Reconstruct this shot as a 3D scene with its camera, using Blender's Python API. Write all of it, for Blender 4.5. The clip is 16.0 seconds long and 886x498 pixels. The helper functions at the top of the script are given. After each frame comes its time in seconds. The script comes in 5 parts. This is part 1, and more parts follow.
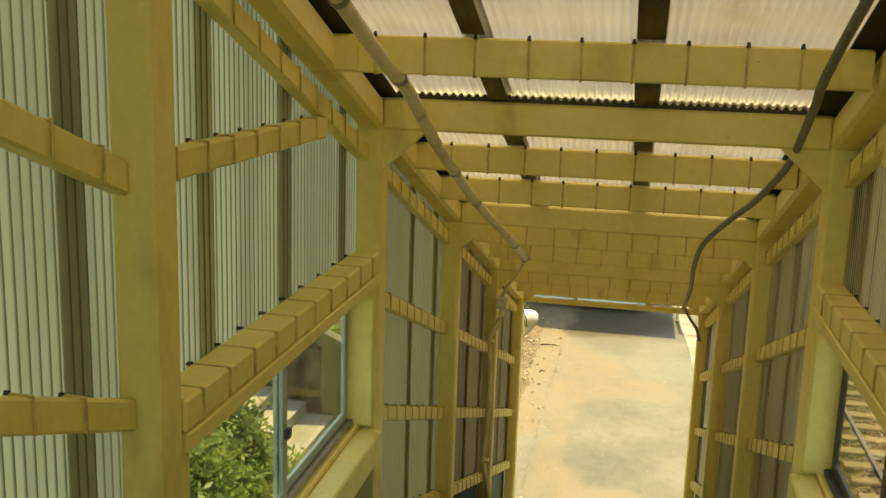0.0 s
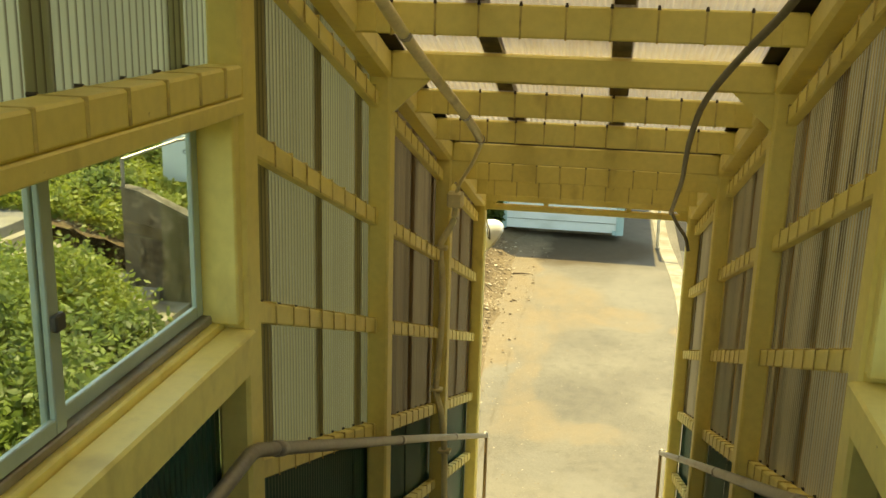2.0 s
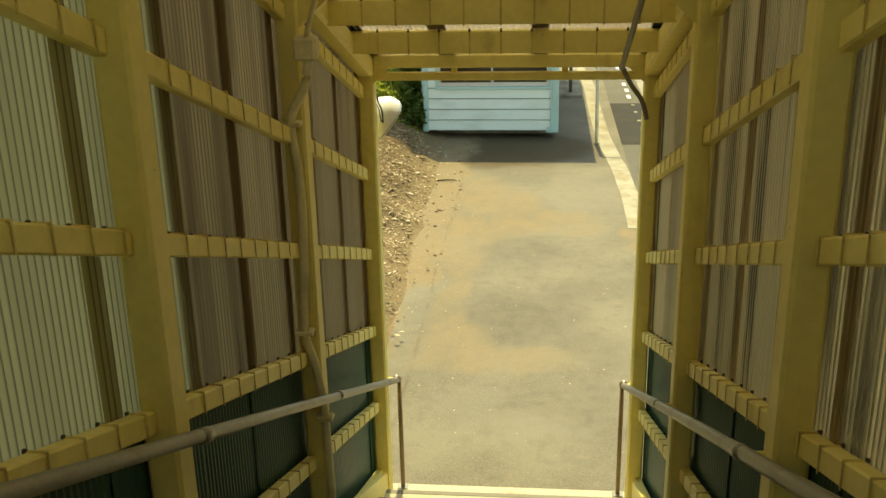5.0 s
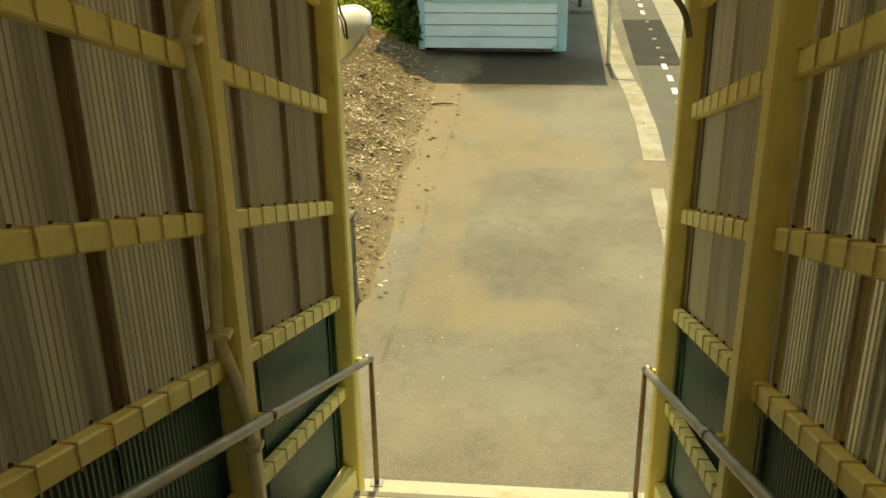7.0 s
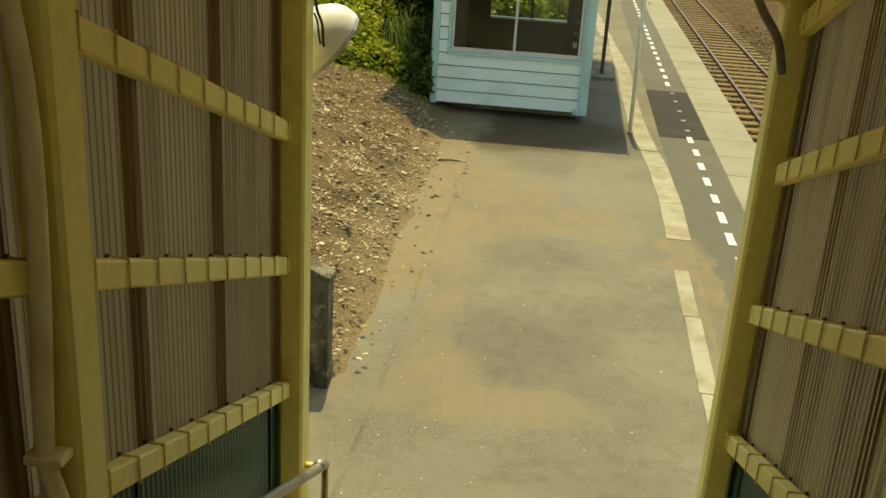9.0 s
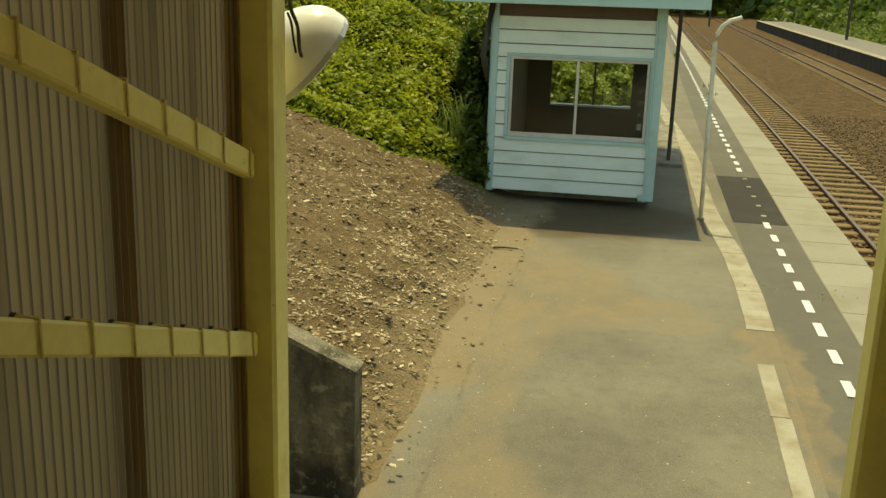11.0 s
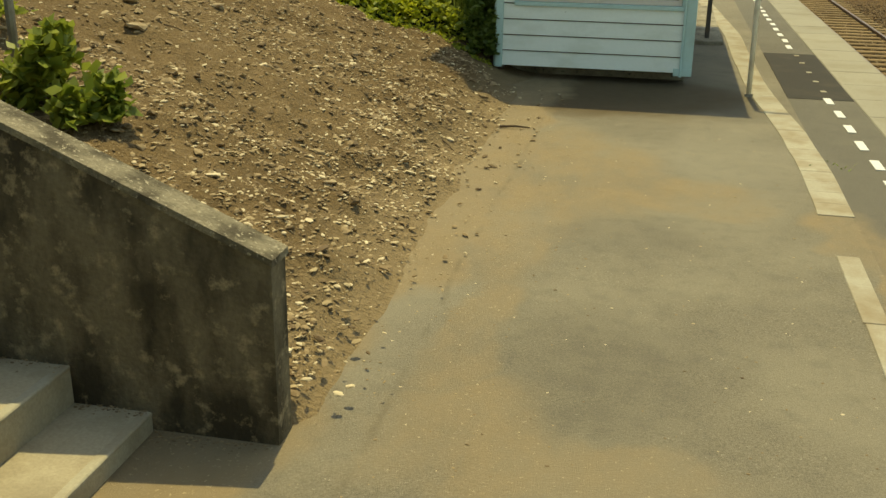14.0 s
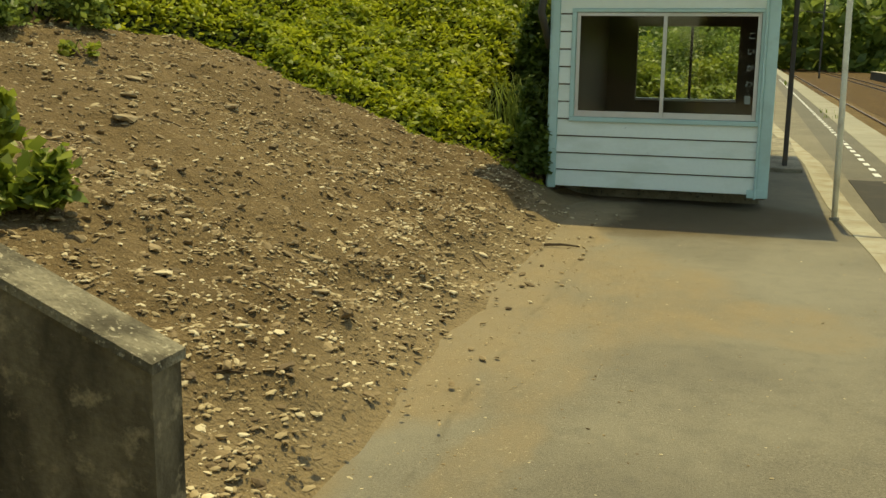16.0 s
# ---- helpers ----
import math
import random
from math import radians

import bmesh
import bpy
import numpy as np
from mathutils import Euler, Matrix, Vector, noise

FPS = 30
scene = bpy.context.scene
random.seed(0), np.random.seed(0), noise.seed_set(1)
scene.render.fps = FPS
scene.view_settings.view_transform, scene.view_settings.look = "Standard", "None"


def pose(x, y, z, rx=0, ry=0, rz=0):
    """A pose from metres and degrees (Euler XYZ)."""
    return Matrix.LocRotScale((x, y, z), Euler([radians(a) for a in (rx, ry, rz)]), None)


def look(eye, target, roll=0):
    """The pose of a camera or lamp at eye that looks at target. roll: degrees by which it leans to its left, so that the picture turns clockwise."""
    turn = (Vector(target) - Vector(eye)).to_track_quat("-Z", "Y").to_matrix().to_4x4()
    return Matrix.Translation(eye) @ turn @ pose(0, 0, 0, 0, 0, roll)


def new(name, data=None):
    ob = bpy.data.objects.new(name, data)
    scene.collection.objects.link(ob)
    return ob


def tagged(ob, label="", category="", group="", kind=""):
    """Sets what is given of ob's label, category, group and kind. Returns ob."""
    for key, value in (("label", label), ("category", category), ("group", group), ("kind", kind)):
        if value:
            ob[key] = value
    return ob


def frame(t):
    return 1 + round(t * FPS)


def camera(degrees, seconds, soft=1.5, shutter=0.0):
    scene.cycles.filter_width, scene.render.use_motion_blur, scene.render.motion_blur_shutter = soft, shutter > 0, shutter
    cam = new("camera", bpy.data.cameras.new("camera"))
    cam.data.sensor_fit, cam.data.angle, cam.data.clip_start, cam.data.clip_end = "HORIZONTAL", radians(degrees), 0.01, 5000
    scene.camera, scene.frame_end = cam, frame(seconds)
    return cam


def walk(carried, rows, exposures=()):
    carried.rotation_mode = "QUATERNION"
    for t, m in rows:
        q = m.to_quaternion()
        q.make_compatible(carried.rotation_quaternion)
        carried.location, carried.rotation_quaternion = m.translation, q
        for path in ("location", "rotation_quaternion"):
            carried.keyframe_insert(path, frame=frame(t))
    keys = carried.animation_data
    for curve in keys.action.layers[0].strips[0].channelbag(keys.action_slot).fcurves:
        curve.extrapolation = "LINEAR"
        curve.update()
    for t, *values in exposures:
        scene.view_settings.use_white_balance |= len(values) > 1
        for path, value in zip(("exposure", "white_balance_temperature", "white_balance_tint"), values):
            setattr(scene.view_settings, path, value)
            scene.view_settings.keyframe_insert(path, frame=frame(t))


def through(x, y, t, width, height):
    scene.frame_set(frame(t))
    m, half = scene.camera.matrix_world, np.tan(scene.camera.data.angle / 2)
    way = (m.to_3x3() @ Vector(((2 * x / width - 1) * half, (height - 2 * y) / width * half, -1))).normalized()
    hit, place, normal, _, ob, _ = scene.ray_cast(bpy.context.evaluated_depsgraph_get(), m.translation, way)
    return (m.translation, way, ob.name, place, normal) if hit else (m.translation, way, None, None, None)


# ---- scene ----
cam = camera(47.6, 16.0)
PATH = [
    (0, (0.1764, -0.1655, 5.5482), (-0.1636, 1.5818, 5.1773), 1.8),
    (0.5, (0.1645, 0.2418, 5.3482), (-0.1736, 1.9809, 4.9355), 3.2),
    (1, (0.1973, 0.5718, 5.1818), (-0.1355, 2.2964, 4.7127), 4.1),
    (1.5, (0.1564, 0.7082, 5.0727), (-0.1591, 2.4645, 4.7236), 3.7),
    (2, (0.1764, 1.0318, 4.9509), (-0.1155, 2.7636, 4.4818), 1.5),
    (2.5, (0.2036, 1.3382, 4.8027), (-0.0627, 3.0527, 4.2609), 0.6),
    (3, (0.2036, 1.6409, 4.6645), (-0.0145, 3.3727, 4.1545), 0.8),
    (3.5, (0.2218, 2.0055, 4.5327), (0.0364, 3.7218, 3.9645), 0.4),
    (4, (0.2264, 2.3155, 4.37), (0.0582, 4.05, 3.85), -1.6),
    (6.5, (0.1627, 3.9982, 4.0827), (-0.0291, 5.6355, 3.3164), -0.7),
    (7, (0.1791, 4.2955, 3.9409), (0.0, 5.9436, 3.1973), -0.9),
    (7.5, (0.1827, 4.62, 3.8445), (0.0164, 6.2564, 3.07), 0.6),
    (8, (0.1518, 4.9036, 3.71), (-0.0036, 6.5582, 2.9709), 2.5),
    (8.5, (0.1464, 5.1782, 3.5945), (-0.0227, 6.8427, 2.8836), 3.2),
    (9, (0.1009, 5.4355, 3.5118), (-0.0873, 7.1273, 2.8736), 3.5),
    (9.5, (0.1227, 5.6927, 3.4027), (-0.1145, 7.4182, 2.88), 3.4),
    (12, (0.1564, 6.88, 2.8545), (-0.1855, 8.6045, 2.39), 1.4),
    (12.5, (0.1364, 7.2536, 2.6909), (-0.2009, 8.9327, 2.0791), 1),
    (13, (0.1282, 7.5418, 2.5455), (-0.22, 9.24, 1.9955), 1.2),
    (13.5, (0.1091, 7.8873, 2.3882), (-0.2473, 9.5882, 1.8527), 1.2),
    (14, (0.1027, 8.1818, 2.2382), (-0.2545, 9.8564, 1.6255), 0.8),
    (14.5, (0.1091, 8.4391, 2.12), (-0.2636, 10.11, 1.5073), 0.5),
    (15, (0.1255, 8.7173, 1.9918), (-0.2736, 10.4073, 1.4527), 0.1),
    (15.5, (0.1091, 9.0836, 1.7891), (-0.3291, 10.7945, 1.3591), -0.5),
    (16, (0.2018, 9.41, 1.6945), (-0.3082, 11.1182, 1.3382), 0.7),
]
EXPOSURE = [(0, 1.59, -2), (2.5, 1.52, -6), (4, 1.35, -8), (6.5, 1.04, -8), (8, 0.9, -8), (9.5, 0.69, -10), (12, 0.55, -9), (13, 0.53, -6), (15, 0.55, -6), (16, 0.53, -8)]
walk(cam, [(t, look(eye, target, roll)) for t, eye, target, roll in PATH], [(t, stops, 10600, tint) for t, stops, tint in EXPOSURE])

# ---- world, sun, exposure ----
SUN = Vector((-0.03, 0.365, 1.0)).normalized()
world = bpy.data.worlds.new("sky")
scene.world = world
world.use_nodes = True
wn = world.node_tree
sky = wn.nodes.new("ShaderNodeTexSky")
sky.sky_type = "NISHITA"
sky.sun_disc = False
sky.sun_elevation = math.asin(SUN.z)
sky.sun_rotation = math.atan2(SUN.x, SUN.y)
wn.links.new(sky.outputs[0], wn.nodes["Background"].inputs[0])
wn.nodes["Background"].inputs[1].default_value = 0.15
sun_data = bpy.data.lights.new("sun", "SUN")
sun_data.energy, sun_data.angle, sun_data.color = 2.45, radians(0.6), (1.0, 0.94, 0.74)
sun = new("sun", sun_data)
sun.matrix_world = look(SUN * 50, (0, 0, 0))

# ---- materials ----


def nodes_of(name):
    m = bpy.data.materials.new(name)
    m.use_nodes = True
    return m, m.node_tree.nodes, m.node_tree.links, m.node_tree.nodes["Principled BSDF"]


def noise_node(n, l, scale, detail=4.0, stretch=(1, 1, 1), rough=0.55):
    geo = n.new("ShaderNodeNewGeometry")
    mp = n.new("ShaderNodeMapping")
    mp.inputs["Scale"].default_value = stretch
    l.new(geo.outputs["Position"], mp.inputs[0])
    t = n.new("ShaderNodeTexNoise")
    t.inputs["Scale"].default_value, t.inputs["Detail"].default_value, t.inputs["Roughness"].default_value = scale, detail, rough
    l.new(mp.outputs[0], t.inputs["Vector"])
    return t.outputs["Fac"]


def ramp(n, l, fac, a, b, low=(0, 0, 0), high=(1, 1, 1)):
    r = n.new("ShaderNodeValToRGB")
    r.color_ramp.elements[0].position, r.color_ramp.elements[1].position = a, b
    r.color_ramp.elements[0].color, r.color_ramp.elements[1].color = (*low, 1), (*high, 1)
    l.new(fac, r.inputs[0])
    return r.outputs[0]


def mix(n, l, fac, a, b):
    m = n.new("ShaderNodeMix")
    m.data_type = "RGBA"
    for sock, v in ((m.inputs[0], fac), (m.inputs[6], a), (m.inputs[7], b)):
        if isinstance(v, (int, float)):
            sock.default_value = v
        elif isinstance(v, tuple):
            sock.default_value = (*v, 1)
        else:
            l.new(v, sock)
    return m.outputs[2]


def math_node(n, l, op, a, b=0.0):
    m = n.new("ShaderNodeMath")
    m.operation = op
    m.use_clamp = op in ("ADD", "SUBTRACT", "MULTIPLY")
    for sock, v in ((m.inputs[0], a), (m.inputs[1], b)):
        if isinstance(v, (int, float)):
            sock.default_value = v
        else:
            l.new(v, sock)
    return m.outputs[0]


def bump(n, l, p, height, strength, distance):
    b = n.new("ShaderNodeBump")
    b.inputs["Strength"].default_value, b.inputs["Distance"].default_value = strength, distance
    l.new(height, b.inputs["Height"])
    l.new(b.outputs[0], p.inputs["Normal"])


def surface(name, base, dirt, rough=0.6, metal=0.0, big=1.5, fine=40.0, dirt_at=(0.52, 0.75), dirt_amount=0.6, relief=0.15,
            depth=0.002, stretch=(1, 1, 1), vary=0.25, pieces=0.0, specks=None):
    """Base colour with fine grain, broad stains, specks and relief."""
    m, n, l, p = nodes_of(name)
    grain = noise_node(n, l, fine, 3)
    dark = tuple(c * (1 - vary) for c in base)
    col = mix(n, l, grain, dark, tuple(min(1, c * (1 + vary * 0.6)) for c in base))
    if pieces:
        info = n.new("ShaderNodeObjectInfo")
        k = math_node(n, l, "MULTIPLY", info.outputs["Random"], pieces)
        col = mix(n, l, k, col, tuple(c * 0.45 for c in base))
    stain = ramp(n, l, noise_node(n, l, big, 5, stretch), *dirt_at)
    k = math_node(n, l, "MULTIPLY", stain, dirt_amount)
    col = mix(n, l, k, col, dirt)
    if specks:
        tint, scale, a, b = specks
        col = mix(n, l, ramp(n, l, noise_node(n, l, scale, 5, (1, 1, 1), 0.65), a, b), col, tint)
    l.new(col, p.inputs["Base Color"])
    p.inputs["Roughness"].default_value, p.inputs["Metallic"].default_value = rough, metal
    if rough >= 0.85:
        p.inputs["Specular IOR Level"].default_value = 0.15
    bump(n, l, p, grain, relief, depth)
    return m


def sheeting(name, colour, through, amount, dirt=(0.12, 0.09, 0.05), dirt_amount=0.5, gloss=0.12, axis=1, pitch=0.036, side=1, lines=0.6,
             streaks=(6.0, 0.45, 0.8)):
    """Thin ribbed plastic: reflects a little, scatters the rest back and through."""
    m, n, l, p = nodes_of(name)
    out = n["Material Output"]
    streak = ramp(n, l, noise_node(n, l, streaks[0], 4, (1, 1, 0.06)), streaks[1], streaks[2])
    k = math_node(n, l, "MULTIPLY", streak, dirt_amount)
    # dark line along every rib: the relief's shading put into the colour
    geo, sep = n.new("ShaderNodeNewGeometry"), n.new("ShaderNodeSeparateXYZ")
    l.new(geo.outputs["Position"], sep.inputs[0])
    ph = n.new("ShaderNodeMath")
    ph.operation = "MULTIPLY_ADD"
    ph.inputs[1].default_value = side * 2 * math.pi * 1.1 / pitch
    ph.inputs[2].default_value = side * 2 * math.pi * (-0.33 if axis == 1 else 0.0) / pitch
    l.new(sep.outputs[axis], ph.inputs[0])
    sn = n.new("ShaderNodeMath")
    sn.operation = "SINE"
    l.new(ph.outputs[0], sn.inputs[0])
    rib_shade = math_node(n, l, "MULTIPLY", ramp(n, l, sn.outputs[0], 0.45, 0.98), lines)
    k = math_node(n, l, "MAXIMUM", k, rib_shade)
    info = n.new("ShaderNodeObjectInfo")
    k2 = math_node(n, l, "MULTIPLY", info.outputs["Random"], 0.25)
    front = mix(n, l, k2, mix(n, l, k, colour, dirt), dirt)
    back = mix(n, l, k2, mix(n, l, k, through, dirt), dirt)
    d, t, g = n.new("ShaderNodeBsdfDiffuse"), n.new("ShaderNodeBsdfTranslucent"), n.new("ShaderNodeBsdfGlossy")
    l.new(front, d.inputs[0])
    l.new(back, t.inputs[0])
    g.inputs["Roughness"].default_value = 0.35
    a, b = n.new("ShaderNodeMixShader"), n.new("ShaderNodeMixShader")
    a.inputs[0].default_value = amount
    l.new(d.outputs[0], a.inputs[1])
    l.new(t.outputs[0], a.inputs[2])
    f = n.new("ShaderNodeFresnel")
    f.inputs[0].default_value = 1.4
    l.new(math_node(n, l, "MULTIPLY", f.outputs[0], gloss * 5), b.inputs[0])
    l.new(a.outputs[0], b.inputs[1])
    l.new(g.outputs[0], b.inputs[2])
    l.new(b.outputs[0], out.inputs[0])
    return m


def pane_glass(name, tint=(0.93, 0.96, 0.94), gloss=1.0):
    m, n, l, p = nodes_of(name)
    t, g, s, f = n.new("ShaderNodeBsdfTransparent"), n.new("ShaderNodeBsdfGlossy"), n.new("ShaderNodeMixShader"), n.new("ShaderNodeLayerWeight")
    t.inputs[0].default_value = (*tint, 1)
    g.inputs["Roughness"].default_value = 0.02
    f.inputs[0].default_value = 0.5
    edge = math_node(n, l, "POWER", f.outputs["Facing"], 3.5)
    l.new(math_node(n, l, "ADD", math_node(n, l, "MULTIPLY", edge, 0.5 * gloss), 0.03), s.inputs[0])
    l.new(t.outputs[0], s.inputs[1])
    l.new(g.outputs[0], s.inputs[2])
    l.new(s.outputs[0], n["Material Output"].inputs[0])
    return m


def leaves(name, a, b, through=0.45):
    m, n, l, p = nodes_of(name)
    geo = n.new("ShaderNodeNewGeometry")
    patch = noise_node(n, l, 1.1, 3)
    k = math_node(n, l, "MULTIPLY", geo.outputs["Random Per Island"], 0.75)
    k = math_node(n, l, "ADD", k, math_node(n, l, "MULTIPLY", ramp(n, l, patch, 0.4, 0.65), 0.4))
    col = mix(n, l, k, a, b)
    d, t, s = n.new("ShaderNodeBsdfDiffuse"), n.new("ShaderNodeBsdfTranslucent"), n.new("ShaderNodeMixShader")
    g, s2 = n.new("ShaderNodeBsdfGlossy"), n.new("ShaderNodeMixShader")
    g.inputs["Roughness"].default_value = 0.45
    l.new(col, d.inputs[0])
    l.new(col, t.inputs[0])
    s.inputs[0].default_value, s2.inputs[0].default_value = through, 0.025
    l.new(d.outputs[0], s.inputs[1])
    l.new(t.outputs[0], s.inputs[2])
    l.new(s.outputs[0], s2.inputs[1])
    l.new(g.outputs[0], s2.inputs[2])
    l.new(s2.outputs[0], n["Material Output"].inputs[0])
    return m


YELLOW = surface("yellow_paint", (0.90, 0.75, 0.26), (0.32, 0.20, 0.06), 0.5, 0, 4.5, 30, (0.58, 0.80), 0.5, 0.1, 0.001, (1, 1, 0.5), 0.12, 0, ((0.20, 0.10, 0.03), 24, 0.70, 0.76))
HOOK = surface("hook_paint", (0.72, 0.56, 0.20), (0.26, 0.15, 0.05), 0.6, 0, 14, 60, (0.45, 0.7), 0.7)
RUBBER = surface("black_washer", (0.055, 0.042, 0.03), (0.08, 0.06, 0.04), 0.8)
WALL_SHEET_L = sheeting("wall_sheet_green_grey", (0.45, 0.45, 0.31), (0.73, 0.72, 0.46), 0.57, side=1, lines=0.85)
WALL_SHEET_M = sheeting("wall_sheet_olive", (0.38, 0.33, 0.18), (0.57, 0.48, 0.25), 0.54, side=1, lines=0.75)
WALL_SHEET_B = sheeting("wall_sheet_brown", (0.36, 0.26, 0.14), (0.56, 0.38, 0.20), 0.52, (0.10, 0.06, 0.034), 0.8, side=1, lines=0.75, streaks=(6.0, 0.42, 0.66))
WALL_SHEET_R = sheeting("wall_sheet_brown_grey", (0.46, 0.34, 0.18), (0.92, 0.67, 0.33), 0.57, (0.10, 0.066, 0.036), 0.92, side=-1, lines=0.85, streaks=(7.0, 0.40, 0.60))
ROOF_SHEET = sheeting("roof_sheet_white", (0.55, 0.52, 0.54), (0.50, 0.46, 0.46), 0.55, (0.22, 0.14, 0.07), 0.6, axis=0, pitch=0.033, lines=0.3)
LAP = sheeting("stained_lap", (0.30, 0.22, 0.11), (0.34, 0.24, 0.11), 0.55, (0.07, 0.045, 0.02), 0.9, axis=0, pitch=0.033, lines=0.3, streaks=(5.0, 0.45, 0.62))
GREEN_SHEET = surface("dark_green_sheet", (0.020, 0.088, 0.070), (0.045, 0.07, 0.045), 0.38, 0, 3, 30, dirt_amount=0.4)
FLASH = surface("black_flashing", (0.03, 0.026, 0.022), (0.10, 0.07, 0.04), 0.7, 0, 6, 30)
STEEL = surface("galvanised_pipe", (0.34, 0.32, 0.28), (0.20, 0.13, 0.07), 0.42, 0.6, 5, 60, (0.5, 0.75), 0.6)
RUSTPOST = surface("brown_pipe", (0.22, 0.15, 0.08), (0.10, 0.05, 0.02), 0.55, 0.2, 8, 60)
CONDUIT = surface("cream_conduit", (0.86, 0.76, 0.46), (0.34, 0.24, 0.12), 0.5, 0, 5, 40)
CABLE = surface("grey_cable", (0.20, 0.18, 0.14), (0.10, 0.08, 0.05), 0.6, 0, 8, 40)
TREAD = surface("concrete_tread", (0.52, 0.48, 0.38), (0.34, 0.17, 0.06), 0.85, 0, 3.5, 60, (0.56, 0.72), 0.7, 0.4)
NOSING = surface("grey_nosing", (0.22, 0.20, 0.16), (0.10, 0.08, 0.06), 0.7)
CONCRETE = surface("weathered_concrete", (0.36, 0.325, 0.25), (0.11, 0.09, 0.06), 0.9, 0, 2.4, 70, (0.42, 0.68), 0.75, 0.8, 0.008, vary=0.4, specks=((0.06, 0.05, 0.035), 30, 0.56, 0.68))
WALLCONC = surface("stained_concrete", (0.20, 0.165, 0.108), (0.035, 0.029, 0.019), 0.9, 0, 3.6, 40, (0.42, 0.62), 0.85, 0.8, 0.010, (1, 1, 0.5), 0.45, 0, ((0.33, 0.265, 0.17), 11, 0.55, 0.70))
CAPCONC = surface("pitted_concrete", (0.27, 0.235, 0.165), (0.06, 0.05, 0.035), 0.95, 0, 6, 60, (0.40, 0.62), 0.85, 1.0, 0.012, vary=0.5, specks=((0.42, 0.37, 0.27), 38, 0.57, 0.66))
PALEINK = surface("faded_letter", (0.26, 0.29, 0.27), (0.18, 0.2, 0.18), 0.6)
STRIP = surface("pale_concrete", (0.42, 0.385, 0.295), (0.26, 0.20, 0.12), 0.9, 0, 2.6, 60, (0.44, 0.68), 0.8, 0.4, pieces=0.15)
SLAB = surface("coping_concrete", (0.35, 0.325, 0.255), (0.22, 0.185, 0.12), 0.9, 0, 1.2, 60, (0.5, 0.75), 0.6, 0.4, pieces=0.2)
PAINT = surface("white_road_paint", (0.75, 0.74, 0.70), (0.35, 0.33, 0.28), 0.7, 0, 4, 60, (0.6, 0.8), 0.5)
NEWTAR = surface("dark_asphalt", (0.055, 0.05, 0.043), (0.10, 0.085, 0.06), 0.9, 0, 2, 120, dirt_amount=0.5, relief=0.5)
SIDING = surface("pale_blue_siding", (0.82, 0.89, 0.83), (0.50, 0.56, 0.44), 0.55, 0, 2.4, 25, (0.50, 0.8), 0.55, 0.1, 0.001, (0.6, 1, 1.6), 0.06, 0, ((0.20, 0.22, 0.17), 9, 0.69, 0.76))
TRIM = surface("blue_trim", (0.46, 0.66, 0.64), (0.30, 0.36, 0.32), 0.5, 0, 3, 25, dirt_amount=0.4, vary=0.08)
ALU = surface("aluminium", (0.66, 0.64, 0.62), (0.40, 0.38, 0.35), 0.4, 0.4, 5, 40, dirt_amount=0.4, vary=0.08)
SASH = surface("pale_green_sash", (0.42, 0.52, 0.45), (0.28, 0.32, 0.26), 0.45, 0.1, 5, 40, dirt_amount=0.4, vary=0.08)
SASHDARK = surface("dark_sash", (0.05, 0.05, 0.045), (0.12, 0.1, 0.07), 0.5)
BROWN = surface("brown_board", (0.13, 0.085, 0.055), (0.07, 0.045, 0.03), 0.6, 0, 2, 30, vary=0.2)
DARKPOST = surface("dark_grey_steel", (0.08, 0.075, 0.07), (0.14, 0.10, 0.06), 0.6, 0.3, 6, 40)
WHITEPOST = surface("cream_post", (0.80, 0.76, 0.62), (0.40, 0.32, 0.20), 0.5, 0, 6, 40)
LAMPWHITE = surface("white_enamel", (0.92, 0.92, 0.90), (0.45, 0.42, 0.36), 0.3, 0, 5, 40, (0.6, 0.85), 0.4, 0.05, vary=0.04)
LENS = surface("frosted_lens", (0.78, 0.78, 0.72), (0.5, 0.48, 0.4), 0.25, 0, 4, 30, vary=0.06)
DARKBAND = surface("dark_seal", (0.06, 0.055, 0.05), (0.12, 0.1, 0.08), 0.6)
RAILTOP = surface("rail_steel", (0.16, 0.10, 0.07), (0.08, 0.05, 0.03), 0.45, 0.5, 4, 40)
SLEEPER = surface("worn_sleeper", (0.27, 0.185, 0.095), (0.11, 0.068, 0.034), 0.9, 0, 3, 40, pieces=0.4)
DARKFACE = surface("dark_concrete", (0.075, 0.068, 0.055), (0.03, 0.026, 0.02), 0.9, 0, 1.5, 30, (0.4, 0.65), 0.8, 0.6, 0.01, (1, 1, 0.3), 0.4)
STEPCONC = surface("worn_step_concrete", (0.43, 0.375, 0.27), (0.19, 0.155, 0.10), 0.9, 0, 2.2, 60, (0.46, 0.7), 0.7, 0.6, 0.006, vary=0.3)
STONE = surface("pale_stone", (0.44, 0.35, 0.22), (0.24, 0.17, 0.10), 0.9, 0, 9, 60, (0.4, 0.6), 0.8, 0.4, pieces=0.3)
GLASS = pane_glass("clear_glass")
SIGNWHITE = surface("sign_white", (0.72, 0.78, 0.78), (0.5, 0.52, 0.5), 0.5, vary=0.05)
INK = surface("sign_ink", (0.05, 0.08, 0.12), (0.08, 0.1, 0.12), 0.6)
LEAF_HEDGE = leaves("hedge_leaves", (0.11, 0.17, 0.02), (0.50, 0.52, 0.065))
LEAF_DARK = leaves("dark_leaves", (0.05, 0.09, 0.018), (0.17, 0.23, 0.045))
LEAF_BUSH = leaves("bush_leaves", (0.06, 0.105, 0.02), (0.30, 0.37, 0.09))
